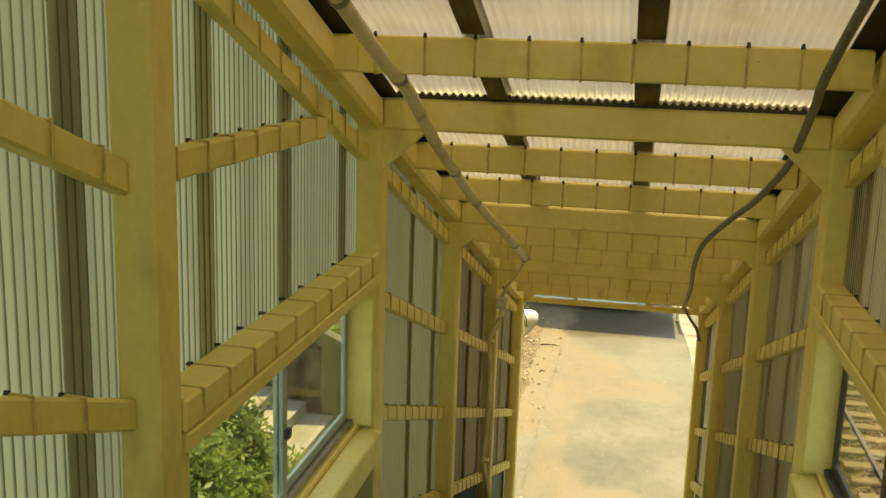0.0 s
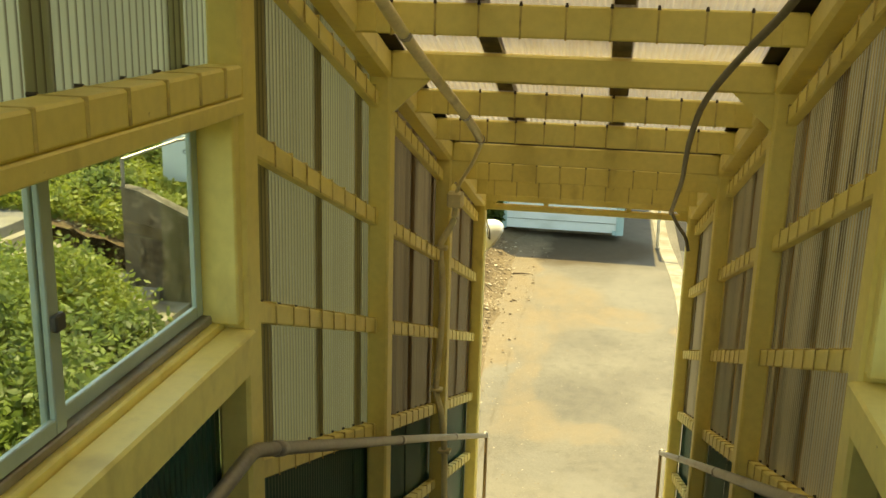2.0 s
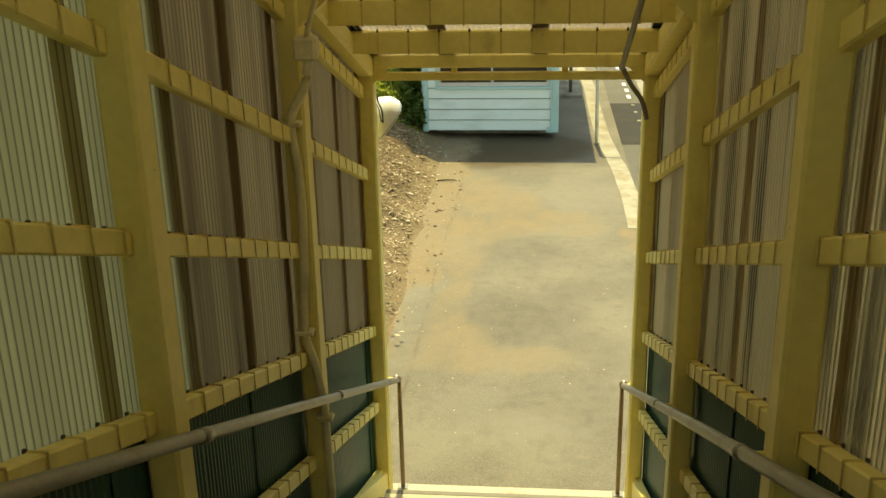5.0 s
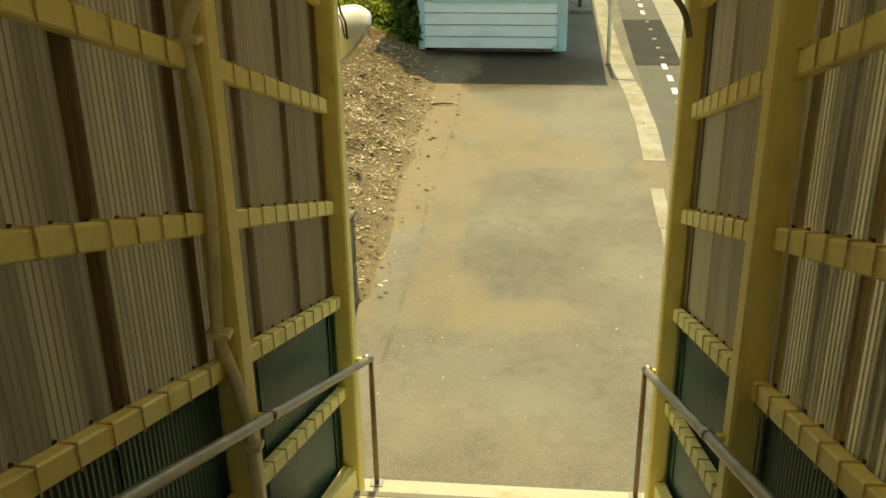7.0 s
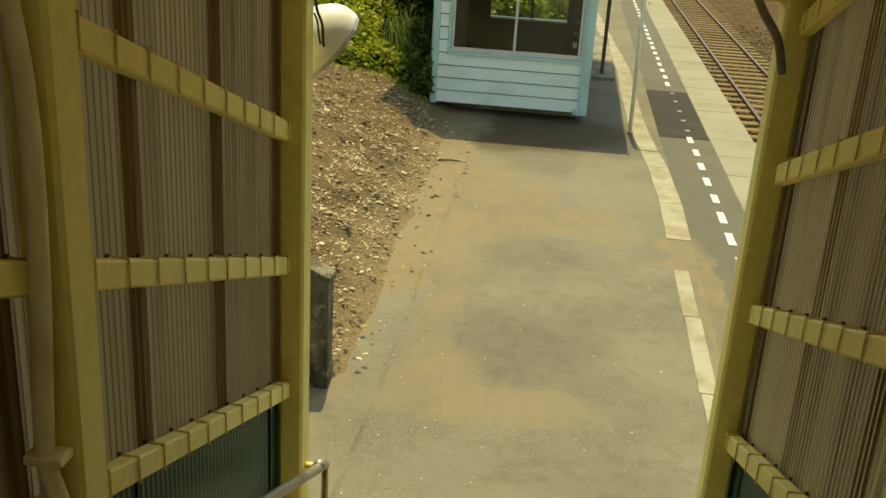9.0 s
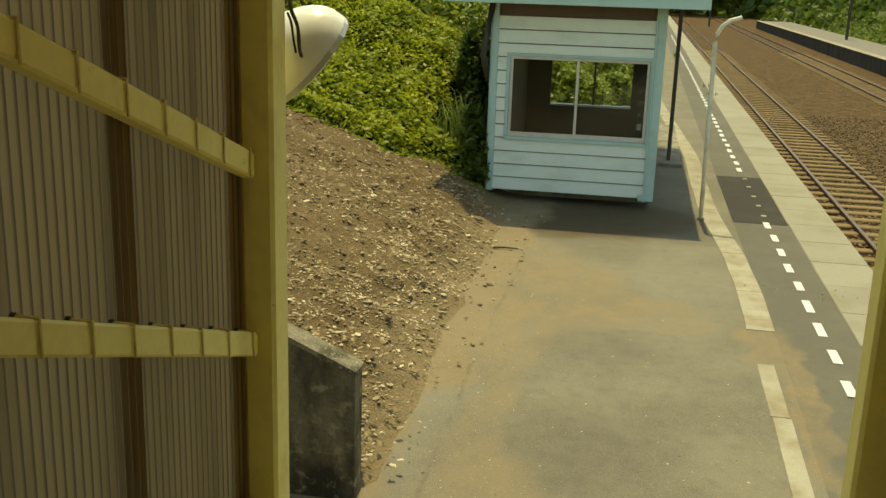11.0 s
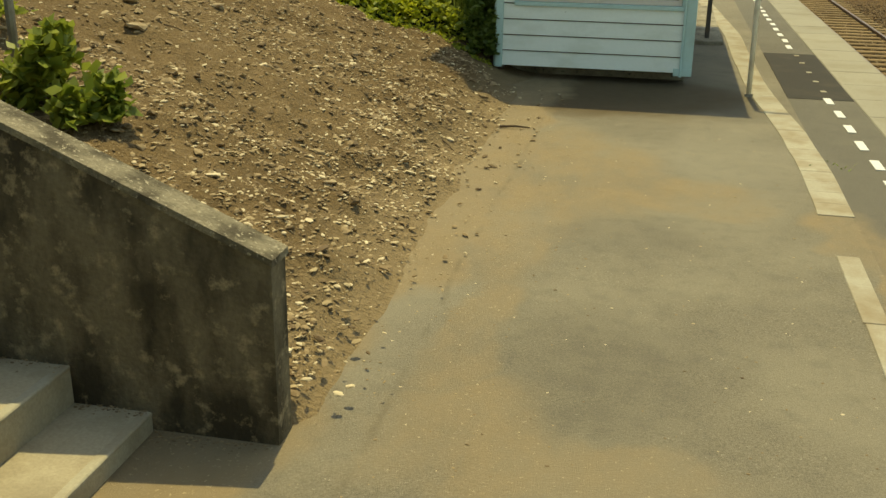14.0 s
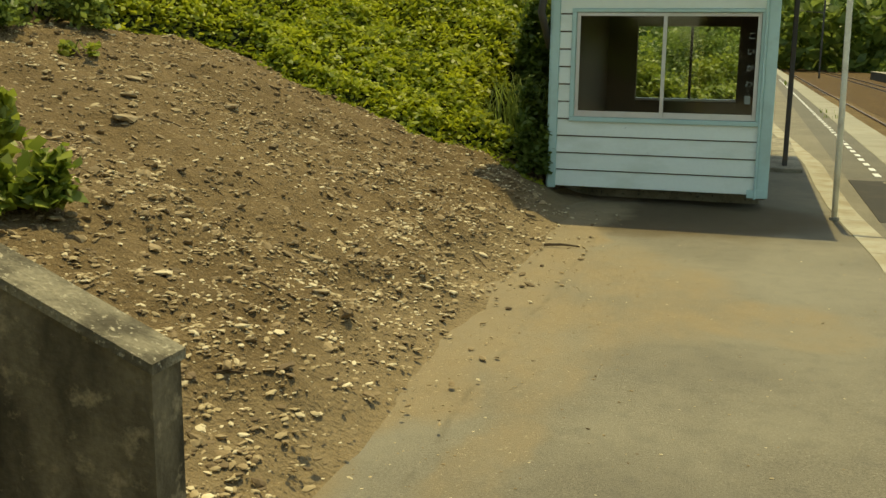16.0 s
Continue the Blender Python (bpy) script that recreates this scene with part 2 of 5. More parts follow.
LEAF_LIGHT = leaves("light_leaves", (0.13, 0.19, 0.03), (0.36, 0.39, 0.07))
TWIG = surface("twig_bark", (0.10, 0.07, 0.045), (0.05, 0.035, 0.02), 0.9)
# near-black colour that stands for the shade inside the hedge
SHADE_CORE = surface("hedge_shade", (0.02, 0.028, 0.01), (0.03, 0.025, 0.012), 0.95)


def pebble_material(name, stops):
    """Each stone takes its own colour."""
    m, n, l, p = nodes_of(name)
    geo = n.new("ShaderNodeNewGeometry")
    r = n.new("ShaderNodeValToRGB")
    r.color_ramp.elements[0].position = 0
    r.color_ramp.elements[0].color = (*stops[0], 1)
    r.color_ramp.elements[1].position = 1
    r.color_ramp.elements[1].color = (*stops[-1], 1)
    for i, c in enumerate(stops[1:-1], 1):
        e = r.color_ramp.elements.new(i / (len(stops) - 1))
        e.color = (*c, 1)
    l.new(geo.outputs["Random Per Island"], r.inputs[0])
    g = noise_node(n, l, 60, 3)
    l.new(mix(n, l, math_node(n, l, "MULTIPLY", g, 0.25), r.outputs[0], (0.12, 0.085, 0.05)), p.inputs["Base Color"])
    p.inputs["Roughness"].default_value = 0.9
    return m


PEBBLES = pebble_material("mixed_pebbles", [(0.13, 0.085, 0.045), (0.24, 0.165, 0.085), (0.33, 0.24, 0.13), (0.46, 0.355, 0.205), (0.78, 0.66, 0.45)])
BALLASTSTONE = pebble_material("rusty_ballast", [(0.06, 0.036, 0.016), (0.15, 0.09, 0.04), (0.23, 0.145, 0.068), (0.34, 0.24, 0.13)])
CLODS = pebble_material("dry_clods", [(0.15, 0.102, 0.052), (0.26, 0.182, 0.096), (0.40, 0.295, 0.165)])


def soil_material():
    m, n, l, p = nodes_of("bare_soil")
    fine, mid, big = noise_node(n, l, 90, 5), noise_node(n, l, 9, 5), noise_node(n, l, 0.7, 4)
    col = mix(n, l, mid, (0.085, 0.056, 0.028), (0.235, 0.161, 0.083))
    col = mix(n, l, ramp(n, l, fine, 0.56, 0.68), col, (0.30, 0.22, 0.125))
    col = mix(n, l, math_node(n, l, "MULTIPLY", ramp(n, l, big, 0.45, 0.65), 0.6), col, (0.115, 0.075, 0.036))
    geo, sep = n.new("ShaderNodeNewGeometry"), n.new("ShaderNodeSeparateXYZ")
    l.new(geo.outputs["Position"], sep.inputs[0])
    # sandy foot of the slope, grassy ground higher up
    foot = n.new("ShaderNodeMapRange")
    foot.inputs[1].default_value, foot.inputs[2].default_value = 0.32, 0.0
    l.new(sep.outputs[2], foot.inputs[0])
    col = mix(n, l, math_node(n, l, "MULTIPLY", foot.outputs[0], 0.9), col, mix(n, l, mid, (0.20, 0.144, 0.079), (0.295, 0.222, 0.131)))
    l.new(col, p.inputs["Base Color"])
    p.inputs["Roughness"].default_value = 0.95
    p.inputs["Specular IOR Level"].default_value = 0.15
    rough_h = math_node(n, l, "ADD", math_node(n, l, "MULTIPLY", mid, 0.6), math_node(n, l, "MULTIPLY", noise_node(n, l, 38, 5), 0.4))
    bump(n, l, p, rough_h, 1.0, 0.07)
    return m


def asphalt_material():
    """Worn grey asphalt under drifts of washed-out sand."""
    m, n, l, p = nodes_of("sandy_asphalt")
    fine, mid, big = noise_node(n, l, 85, 6, (1, 1, 1), 0.75), noise_node(n, l, 7, 5), noise_node(n, l, 0.9, 4)
    col = mix(n, l, ramp(n, l, fine, 0.34, 0.66), (0.124, 0.108, 0.079), (0.256, 0.227, 0.168))
    col = mix(n, l, math_node(n, l, "MULTIPLY", ramp(n, l, big, 0.42, 0.60), 0.55), col, (0.262, 0.232, 0.168))
    col = mix(n, l, math_node(n, l, "MULTIPLY", ramp(n, l, mid, 0.5, 0.7), 0.25), col, (0.095, 0.087, 0.072))
    col = mix(n, l, ramp(n, l, fine, 0.66, 0.73), col, (0.42, 0.385, 0.30))
    grit = noise_node(n, l, 42, 4, (1, 1, 1), 0.7)
    col = mix(n, l, ramp(n, l, grit, 0.65, 0.71), col, (0.36, 0.33, 0.25))
    geo = n.new("ShaderNodeNewGeometry")
    warp = n.new("ShaderNodeTexNoise")
    warp.inputs["Scale"].default_value, warp.inputs["Detail"].default_value = 1.7, 9
    l.new(geo.outputs["Position"], warp.inputs["Vector"])
    off = n.new("ShaderNodeVectorMath")
    off.operation = "MULTIPLY_ADD"
    off.inputs[1].default_value = (0.70, 1.00, 0)
    l.new(warp.outputs["Color"], off.inputs[0])
    l.new(geo.outputs["Position"], off.inputs[2])

    def patches(areas, soft):
        """Mask of oval areas: centre x, y; half widths; strength."""
        mask = None
        for cx, cy, rx, ry, k in areas:
            v = n.new("ShaderNodeVectorMath")
            v.operation = "SUBTRACT"
            v.inputs[1].default_value = (cx + 0.35, cy + 0.50, 0)
            l.new(off.outputs[0], v.inputs[0])
            w = n.new("ShaderNodeVectorMath")
            w.operation = "MULTIPLY"
            w.inputs[1].default_value = (1 / rx, 1 / ry, 0)
            l.new(v.outputs[0], w.inputs[0])
            ln = n.new("ShaderNodeVectorMath")
            ln.operation = "LENGTH"
            l.new(w.outputs[0], ln.inputs[0])
            mr = n.new("ShaderNodeMapRange")
            mr.interpolation_type = "SMOOTHSTEP"
            mr.inputs[1].default_value, mr.inputs[2].default_value = 1.0 + soft, 1.0 - soft
            mr.inputs[3].default_value, mr.inputs[4].default_value = 0, k
            l.new(ln.outputs["Value"], mr.inputs[0])
            mask = mr.outputs[0] if mask is None else math_node(n, l, "MAXIMUM", mask, mr.outputs[0])
        return mask

    # damp-dark asphalt, and the newer strip beyond the edging
    dark = patches(((-0.05, 12.85, 0.55, 0.65, 0.6), (0.05, 14.85, 0.60, 0.40, 0.5), (0.5, 10.9, 0.6, 0.6, 0.45)), 0.8)
    col = mix(n, l, math_node(n, l, "MULTIPLY", dark, math_node(n, l, "ADD", 0.25, math_node(n, l, "MULTIPLY", mid, 0.75))), col, (0.122, 0.110, 0.086))
    # brown soil before the shelter, with the roof shadow's dark tone painted in
    soil_shade = patches(((-0.75, 20.1, 1.95, 1.25, 0.95),), 0.30)
    col = mix(n, l, soil_shade, col, mix(n, l, mid, (0.078, 0.054, 0.027), (0.125, 0.090, 0.048)))
    sepp = n.new("ShaderNodeSeparateXYZ")
    l.new(geo.outputs["Position"], sepp.inputs[0])
    col = mix(n, l, math_node(n, l, "MULTIPLY", math_node(n, l, "GREATER_THAN", sepp.outputs[0], 1.58), 0.55), col, (0.098, 0.094, 0.083))
    pale = patches(((-1.2, 13.0, 0.22, 0.7, 0.4), (0.8, 17.3, 0.7, 1.2, 0.5), (0.2, 10.6, 0.35, 0.3, 0.6), (-0.4, 11.0, 0.35, 0.35, 0.5)), 0.5)
    col = mix(n, l, math_node(n, l, "MULTIPLY", pale, 0.6), col, (0.252, 0.232, 0.182))
    sand = patches(((-0.80, 16.3, 0.50, 1.9, 1.0), (-0.35, 16.4, 0.60, 1.2, 1.0), (0.30, 16.05, 0.65, 0.50, 0.95), (0.72, 15.7, 0.36, 0.42, 0.8), (-0.80, 14.6, 0.30, 0.75, 0.95),
                    (-0.62, 12.1, 0.50, 0.45, 0.85), (0.05, 12.0, 0.55, 0.28, 0.7), (-0.78, 13.2, 0.20, 0.8, 0.8), (1.50, 15.25, 0.24, 0.62, 1.0), (1.64, 14.1, 0.15, 1.2, 0.95), (1.63, 12.6, 0.12, 1.4, 0.85)), 0.30)
    drift = ramp(n, l, noise_node(n, l, 2.6, 9, (1, 0.6, 1), 0.65), 0.36, 0.64)
    sand = math_node(n, l, "MULTIPLY", sand, math_node(n, l, "ADD", 0.28, math_node(n, l, "MULTIPLY", drift, 0.62)))
    # washed soil along the foot of the bank, wider where the slope runs out
    sepx = n.new("ShaderNodeSeparateXYZ")
    l.new(off.outputs[0], sepx.inputs[0])
    reach = n.new("ShaderNodeMapRange")
    reach.interpolation_type = "SMOOTHSTEP"
    reach.inputs[1].default_value, reach.inputs[2].default_value = 13.2 + 0.5, 14.0 + 0.5
    reach.inputs[3].default_value, reach.inputs[4].default_value = 0.0, 0.36
    l.new(sepx.outputs[1], reach.inputs[0])
    past = n.new("ShaderNodeMath")
    past.operation = "SUBTRACT"
    l.new(sepx.outputs[0], past.inputs[0])
    l.new(reach.outputs[0], past.inputs[1])
    toe = n.new("ShaderNodeMapRange")
    toe.interpolation_type = "SMOOTHSTEP"
    toe.inputs[1].default_value, toe.inputs[2].default_value = -1.24 + 0.35, -1.50 + 0.35
    l.new(past.outputs[0], toe.inputs[0])
    sand = math_node(n, l, "MAXIMUM", sand, math_node(n, l, "MULTIPLY", toe.outputs[0], math_node(n, l, "ADD", 0.65, math_node(n, l, "MULTIPLY", drift, 0.35))))
    # open joint where the old paving ends
    wob = noise_node(n, l, 1.3, 4)
    line = n.new("ShaderNodeMath")
    line.operation = "MULTIPLY_ADD"
    line.inputs[1].default_value, line.inputs[2].default_value = 0.14, 1.04 - 0.07
    l.new(wob, line.inputs[0])
    gap = n.new("ShaderNodeMath")
    l.new(sepp.outputs[0], gap.inputs[0])
    l.new(line.outputs[0], gap.inputs[1])
    near = n.new("ShaderNodeMath")
    near.operation = "ABSOLUTE"
    l.new(gap.outputs[0], near.inputs[0])
    joint = n.new("ShaderNodeMapRange")
    joint.inputs[1].default_value, joint.inputs[2].default_value = 0.030, 0.004
    l.new(near.outputs[0], joint.inputs[0])
    joint = math_node(n, l, "MULTIPLY", joint.outputs[0], math_node(n, l, "MULTIPLY", ramp(n, l, noise_node(n, l, 3.1, 3), 0.42, 0.66), 0.38))
    tone = mix(n, l, mid, (0.215, 0.159, 0.090), (0.308, 0.237, 0.143))
    tone = mix(n, l, ramp(n, l, grit, 0.60, 0.68), tone, (0.42, 0.33, 0.20))
    col = mix(n, l, joint, mix(n, l, sand, col, tone), (0.085, 0.065, 0.04))
    l.new(col, p.inputs["Base Color"])
    p.inputs["Roughness"].default_value = 0.92
    p.inputs["Specular IOR Level"].default_value = 0.25
    bump(n, l, p, fine, 0.7, 0.010)
    return m


SOIL, ASPHALT = soil_material(), asphalt_material()
BALLAST = surface("brown_ballast", (0.17, 0.102, 0.044), (0.045, 0.027, 0.013), 0.95, 0, 5.0, 16, (0.40, 0.60), 0.85, 1.0, 0.08, vary=0.75, specks=((0.26, 0.185, 0.095), 13, 0.56, 0.66))
GRASS = surface("rough_grass", (0.08, 0.11, 0.03), (0.16, 0.15, 0.06), 0.95, 0, 0.6, 20, (0.4, 0.7), 0.7, 1.0, 0.05, vary=0.5)
ROADTAR = surface("pale_road", (0.24, 0.22, 0.19), (0.16, 0.14, 0.11), 0.9, 0, 0.5, 90, dirt_amount=0.5, relief=0.4)

# ---- mesh helpers ----


def mesh_of(name, verts, faces, material, smooth=False):
    me = bpy.data.meshes.new(name)
    me.from_pydata([tuple(v) for v in verts], [], [tuple(f) for f in faces])
    me.materials.append(material)
    if smooth:
        me.polygons.foreach_set("use_smooth", [True] * len(me.polygons))
    me.update()
    return me


class Shape:
    """Gathers vertices and faces of one mesh."""

    def __init__(self):
        self.v, self.f = [], []

    def add(self, verts, faces):
        k = len(self.v)
        self.v += [tuple(p) for p in verts]
        self.f += [tuple(i + k for i in f) for f in faces]
        return self

    def box(self, a, b, c=0.006, move=None):
        """A box from corner a to corner b with its edges cut by c."""
        lo, hi = [min(p, q) for p, q in zip(a, b)], [max(p, q) for p, q in zip(a, b)]
        c = min(c, *[(h - q) * 0.3 for q, h in zip(lo, hi)])
        idx, vs = {}, []
        for sx in (0, 1):
            for sy in (0, 1):
                for sz in (0, 1):
                    corner = [(lo, hi)[s][i] for i, s in enumerate((sx, sy, sz))]
                    for ax in range(3):
                        q = [corner[i] if i == ax else corner[i] + (c if (sx, sy, sz)[i] == 0 else -c) for i in range(3)]
                        idx[(sx, sy, sz, ax)] = len(vs)
                        vs.append(q)
        fs = []
        for ax in range(3):
            u, w = [i for i in range(3) if i != ax]
            for s in (0, 1):
                ring = []
                for du, dw in ((0, 0), (1, 0), (1, 1), (0, 1)):
                    key = [0, 0, 0]
                    key[ax], key[u], key[w] = s, du, dw
                    ring.append(idx[(*key, ax)])
                fs.append(ring if (s == 1) == (ax != 1) else ring[::-1])
            for du in (0, 1):
                for dw in (0, 1):
                    ends = []
                    for s in (0, 1):
                        key = [0, 0, 0]
                        key[ax], key[u], key[w] = s, du, dw
                        ends.append((idx[(*key, u)], idx[(*key, w)]))
                    quad = [ends[0][0], ends[0][1], ends[1][1], ends[1][0]]
                    flip = (du == dw) == (ax != 1)
                    fs.append(quad[::-1] if flip else quad)
        for sx in (0, 1):
            for sy in (0, 1):
                for sz in (0, 1):
                    t = [idx[(sx, sy, sz, ax)] for ax in range(3)]
                    fs.append(t if (sx + sy + sz) % 2 else t[::-1])
        if move:
            vs = [move(q) for q in vs]
        return self.add(vs, fs)

    def prism(self, outline, axis, a, b):
        """An outline of 2D points, drawn out along an axis (0, 1, 2) from a to b."""
        n = len(outline)

        def put(p, k):
            q = list(p)
            q.insert(axis, k)
            return q

        vs = [put(p, a) for p in outline] + [put(p, b) for p in outline]
        fs = [tuple(range(n))[::-1], tuple(range(n, 2 * n))] + [(i, (i + 1) % n, n + (i + 1) % n, n + i) for i in range(n)]
        return self.add(vs, fs)

    def tube(self, points, r, sides=8, caps=True):
        """A round pipe along points; r may be one number or one for each."""
        pts = [Vector(p) for p in points]
        rs = r if isinstance(r, (list, tuple)) else [r] * len(pts)
        vs, fs = [], []
        for i, p in enumerate(pts):
            d = (pts[min(i + 1, len(pts) - 1)] - pts[max(i - 1, 0)]).normalized()
            s = d.cross(Vector((0.13, 0.05, 1)))
            if s.length < 0.1:
                s = d.cross(Vector((1, 0, 0)))
            s.normalize()
            u = s.cross(d)
            for k in range(sides):
                a = 2 * math.pi * k / sides
                vs.append(p + (s * math.cos(a) + u * math.sin(a)) * rs[i])
        for i in range(len(pts) - 1):
            for k in range(sides):
                j = (k + 1) % sides
                fs.append((i * sides + k, i * sides + j, (i + 1) * sides + j, (i + 1) * sides + k))
        if caps:
            fs += [tuple(range(sides))[::-1], tuple(range((len(pts) - 1) * sides, len(pts) * sides))]
        return self.add(vs, fs)

    def mesh(self, name, material, smooth=False):
        return mesh_of(name, self.v, self.f, material, smooth)


def thing(name, base, label, category, group="", kind=""):
    ob = new(name)
    ob.location = base
    ob.empty_display_size = 0.1
    return tagged(ob, label, category, group, kind)


WORLD = {}


def part(name, shape, material, parent, label="", smooth=False, at=None):
    """One mesh under a thing or a part. shape: a Shape, or a mesh shared between alike pieces, put at the pose `at`."""
    me = shape if isinstance(shape, bpy.types.Mesh) else shape.mesh(name, material, smooth)
    ob = new(name, me)
    if parent is not None:
        ob.parent = parent
        ob.matrix_parent_inverse = WORLD.get(parent.name, Matrix.Translation(parent.location)).inverted()
    WORLD[ob.name] = at if at is not None else Matrix.Identity(4)
    if at is not None:
        ob.matrix_basis = at
    if label:
        tagged(ob, label)
    return ob


def solid(name, shape, material, label, category, kind="", group="", smooth=False):
    """A thing or piece of the setting that is one mesh."""
    return tagged(new(name, shape.mesh(name, material, smooth)), label, category, group, kind)


def smoothstep(a, b, x):
    t = min(1.0, max(0.0, (x - a) / (b - a)))
    return t * t * (3 - 2 * t)

# ---- the ground ----
SLOPE = 0.378  # fall of roof and wall rails for each metre along y
PORTALS = (-2.32, -0.37, 1.58, 3.62, 5.58, 7.50, 9.44)


def floor_z(y):
    """Height of the platform, which dips towards the foot of the stairs."""
    return -0.10 * smoothstep(15.0, 11.5, y)


def bank_z(x, y):
    """Height of the earth bank beside the platform."""
    rise = max(0.0, -1.22 - x - 0.25 * smoothstep(17, 21, y) + 0.22 * noise.noise(Vector((1.1 * x, 1.3 * y, 8))) + 0.08 * noise.noise(Vector((5 * x, 5 * y, 3))))
    z = 0.40 * rise * smoothstep(0.0, 0.9, rise) + 0.03 * math.sin(1.7 * x + 0.9 * y) * smoothstep(0.2, 1.5, rise)
    z = 2.05 - math.log1p(math.exp((2.05 - z) * 5)) / 5
    return z


def bank_noise(x, y):
    k = smoothstep(1.25, 1.9, -x)
    return k * (0.05 * noise.noise(Vector((x * 1.6, y * 1.6, 0))) + 0.045 * noise.noise(Vector((x * 4, y * 4, 3))) + 0.03 * noise.noise(Vector((x * 8, y * 8, 7))))


def sheet_grid(xs, ys, height):
    s = Shape()
    s.v = [(x, y, height(x, y)) for y in ys for x in xs]
    n = len(xs)
    s.f = [(j * n + i, j * n + i + 1, (j + 1) * n + i + 1, (j + 1) * n + i) for j in range(len(ys) - 1) for i in range(n - 1)]
    return s


def steps(a, b, d):
    n = max(1, round((b - a) / d))
    return [a + (b - a) * i / n for i in range(n + 1)]


solid("ground", sheet_grid(steps(-600, 600, 100), steps(-400, 900, 100), lambda x, y: -1.36), BALLAST,
      "brown stony ground that reaches the horizon", "ground", "structure")
solid("track_bed", sheet_grid(steps(3.0, 16.5, 0.5), steps(-30, 220, 2.0), lambda x, y: -1.10 + 0.03 * noise.noise(Vector((x * 2, y * 2, 0))) - 0.10 * smoothstep(1.2, 0, min(abs(x - 3.2), 1.2))), BALLAST,
      "brown crushed-stone track bed between the platforms", "track bed", "structure")
plat = sheet_grid([-2.15, -1.75, -1.2, -0.6, 0, 0.6, 1.2, 1.8, 2.325], steps(-8, 9, 1) + steps(9.25, 24, 0.25) + steps(26, 130, 4), lambda x, y: floor_z(y))
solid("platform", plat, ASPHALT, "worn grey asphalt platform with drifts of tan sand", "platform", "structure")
face = Shape().box((2.30, -8, -1.4), (2.93, 130, -0.08), 0.01)
solid("platform_wall", face, CONCRETE, "grey concrete wall under the platform edge", "platform wall", "structure")

bank = sheet_grid(steps(-9, -1.15, 0.08), steps(11.90, 24, 0.08), lambda x, y: max(bank_z(x, y) + bank_noise(x, y), -0.2) + (floor_z(y) - 0.03) * smoothstep(-1.7, -1.2, x) + 0.012 * smoothstep(-1.35, -1.6, x) - 0.12 * smoothstep(12.12, 11.92, y) * smoothstep(-1.8, -1.5, x))
solid("earth_bank", bank, SOIL, "bare brown earth bank strewn with pebbles", "earth bank", "structure", smooth=True)
far_bank = sheet_grid(steps(-70, -2.4, 1.5), steps(23.9, 150, 3), lambda x, y: bank_z(x, y) + smoothstep(-8, -30, x) * 3)
solid("grassy_bank", far_bank, GRASS, "rough green grassy bank beyond the shelter", "grass bank", "structure")
near_bank = sheet_grid(steps(-9, -1.1, 0.4), steps(-8, 10.4, 0.4), lambda x, y: 2.0 * smoothstep(-1.5, -5.0, x) * (1 - 0.6 * smoothstep(6.8, 9.6, y) * smoothstep(-7.5, -5.5, x)) - 0.15)
solid("shrub_bank", near_bank, GRASS, "overgrown green bank beside the covered stairs", "grass bank", "structure")
road = sheet_grid(steps(-60, -8.6, 3), steps(-8, 24, 1), lambda x, y: 2.06 + 0.004 * (-5.6 - x))
solid("upper_road", road, ROADTAR, "pale grey asphalt road above the bank", "road", "structure")

path = sheet_grid(steps(-9.4, -6.75, 0.5), steps(9.6, 12.4, 0.4), lambda x, y: 2.045)
solid("upper_path", path, ROADTAR, "pale grey asphalt path at the head of the side stairs", "path", "structure")

# ---- platform strips, coping and paint ----


def flat_piece(x0, x1, y0, y1, z0, z1, c=0.004):
    return Shape().box((x0, y0, z0), (x1, y1, z1), c, lambda q: (q[0], q[1], q[2] + floor_z(q[1])))


kerb = thing("concrete_strip", (1.4, 16, 0), "pale worn concrete edging strip set in the asphalt", "edging strip", kind="structure")
# centre line of the far strip, which bends away behind the pole
STRIP_Y = (15.72, 17.0, 18.6, 20.3, 21.3, 23.0, 26.0, 30.0, 35.0, 40.0)
STRIP_X = (1.465, 1.480, 1.435, 1.315, 1.270, 1.245, 1.235, 1.0, 0.72, 0.45)
for y0, y1 in ((15.72, 17.0), (17.01, 18.6), (18.61, 20.4), (20.41, 22.4), (22.41, 24.6), (24.61, 27.0), (27.01, 30.0), (30.01, 36.0)):
    for k in range(4):
        a, b = y0 + (y1 - y0) * k / 4, y0 + (y1 - y0) * (k + 1) / 4
        s = Shape().box((-0.132, a, -0.1), (0.132, b - 0.0005, 0.008), 0.003)
        s.v = [(x + float(np.interp(y, STRIP_Y, STRIP_X)) + 0.012 * noise.noise(Vector((x * 9, y * 3, 0))), y, z) for x, y, z in s.v]
        part("strip_piece", s, STRIP, kerb)
for x0, x1, y0, y1 in ((1.335, 1.48, 13.75, 14.80), (1.345, 1.49, 12.42, 13.74), (1.36, 1.62, 11.3, 12.41), (1.38, 1.66, 10.0, 11.29), (1.40, 1.68, 8.6, 9.99)):
    part("strip_piece", flat_piece(x0, x1, y0, y1, -0.1, 0.008), STRIP, kerb)

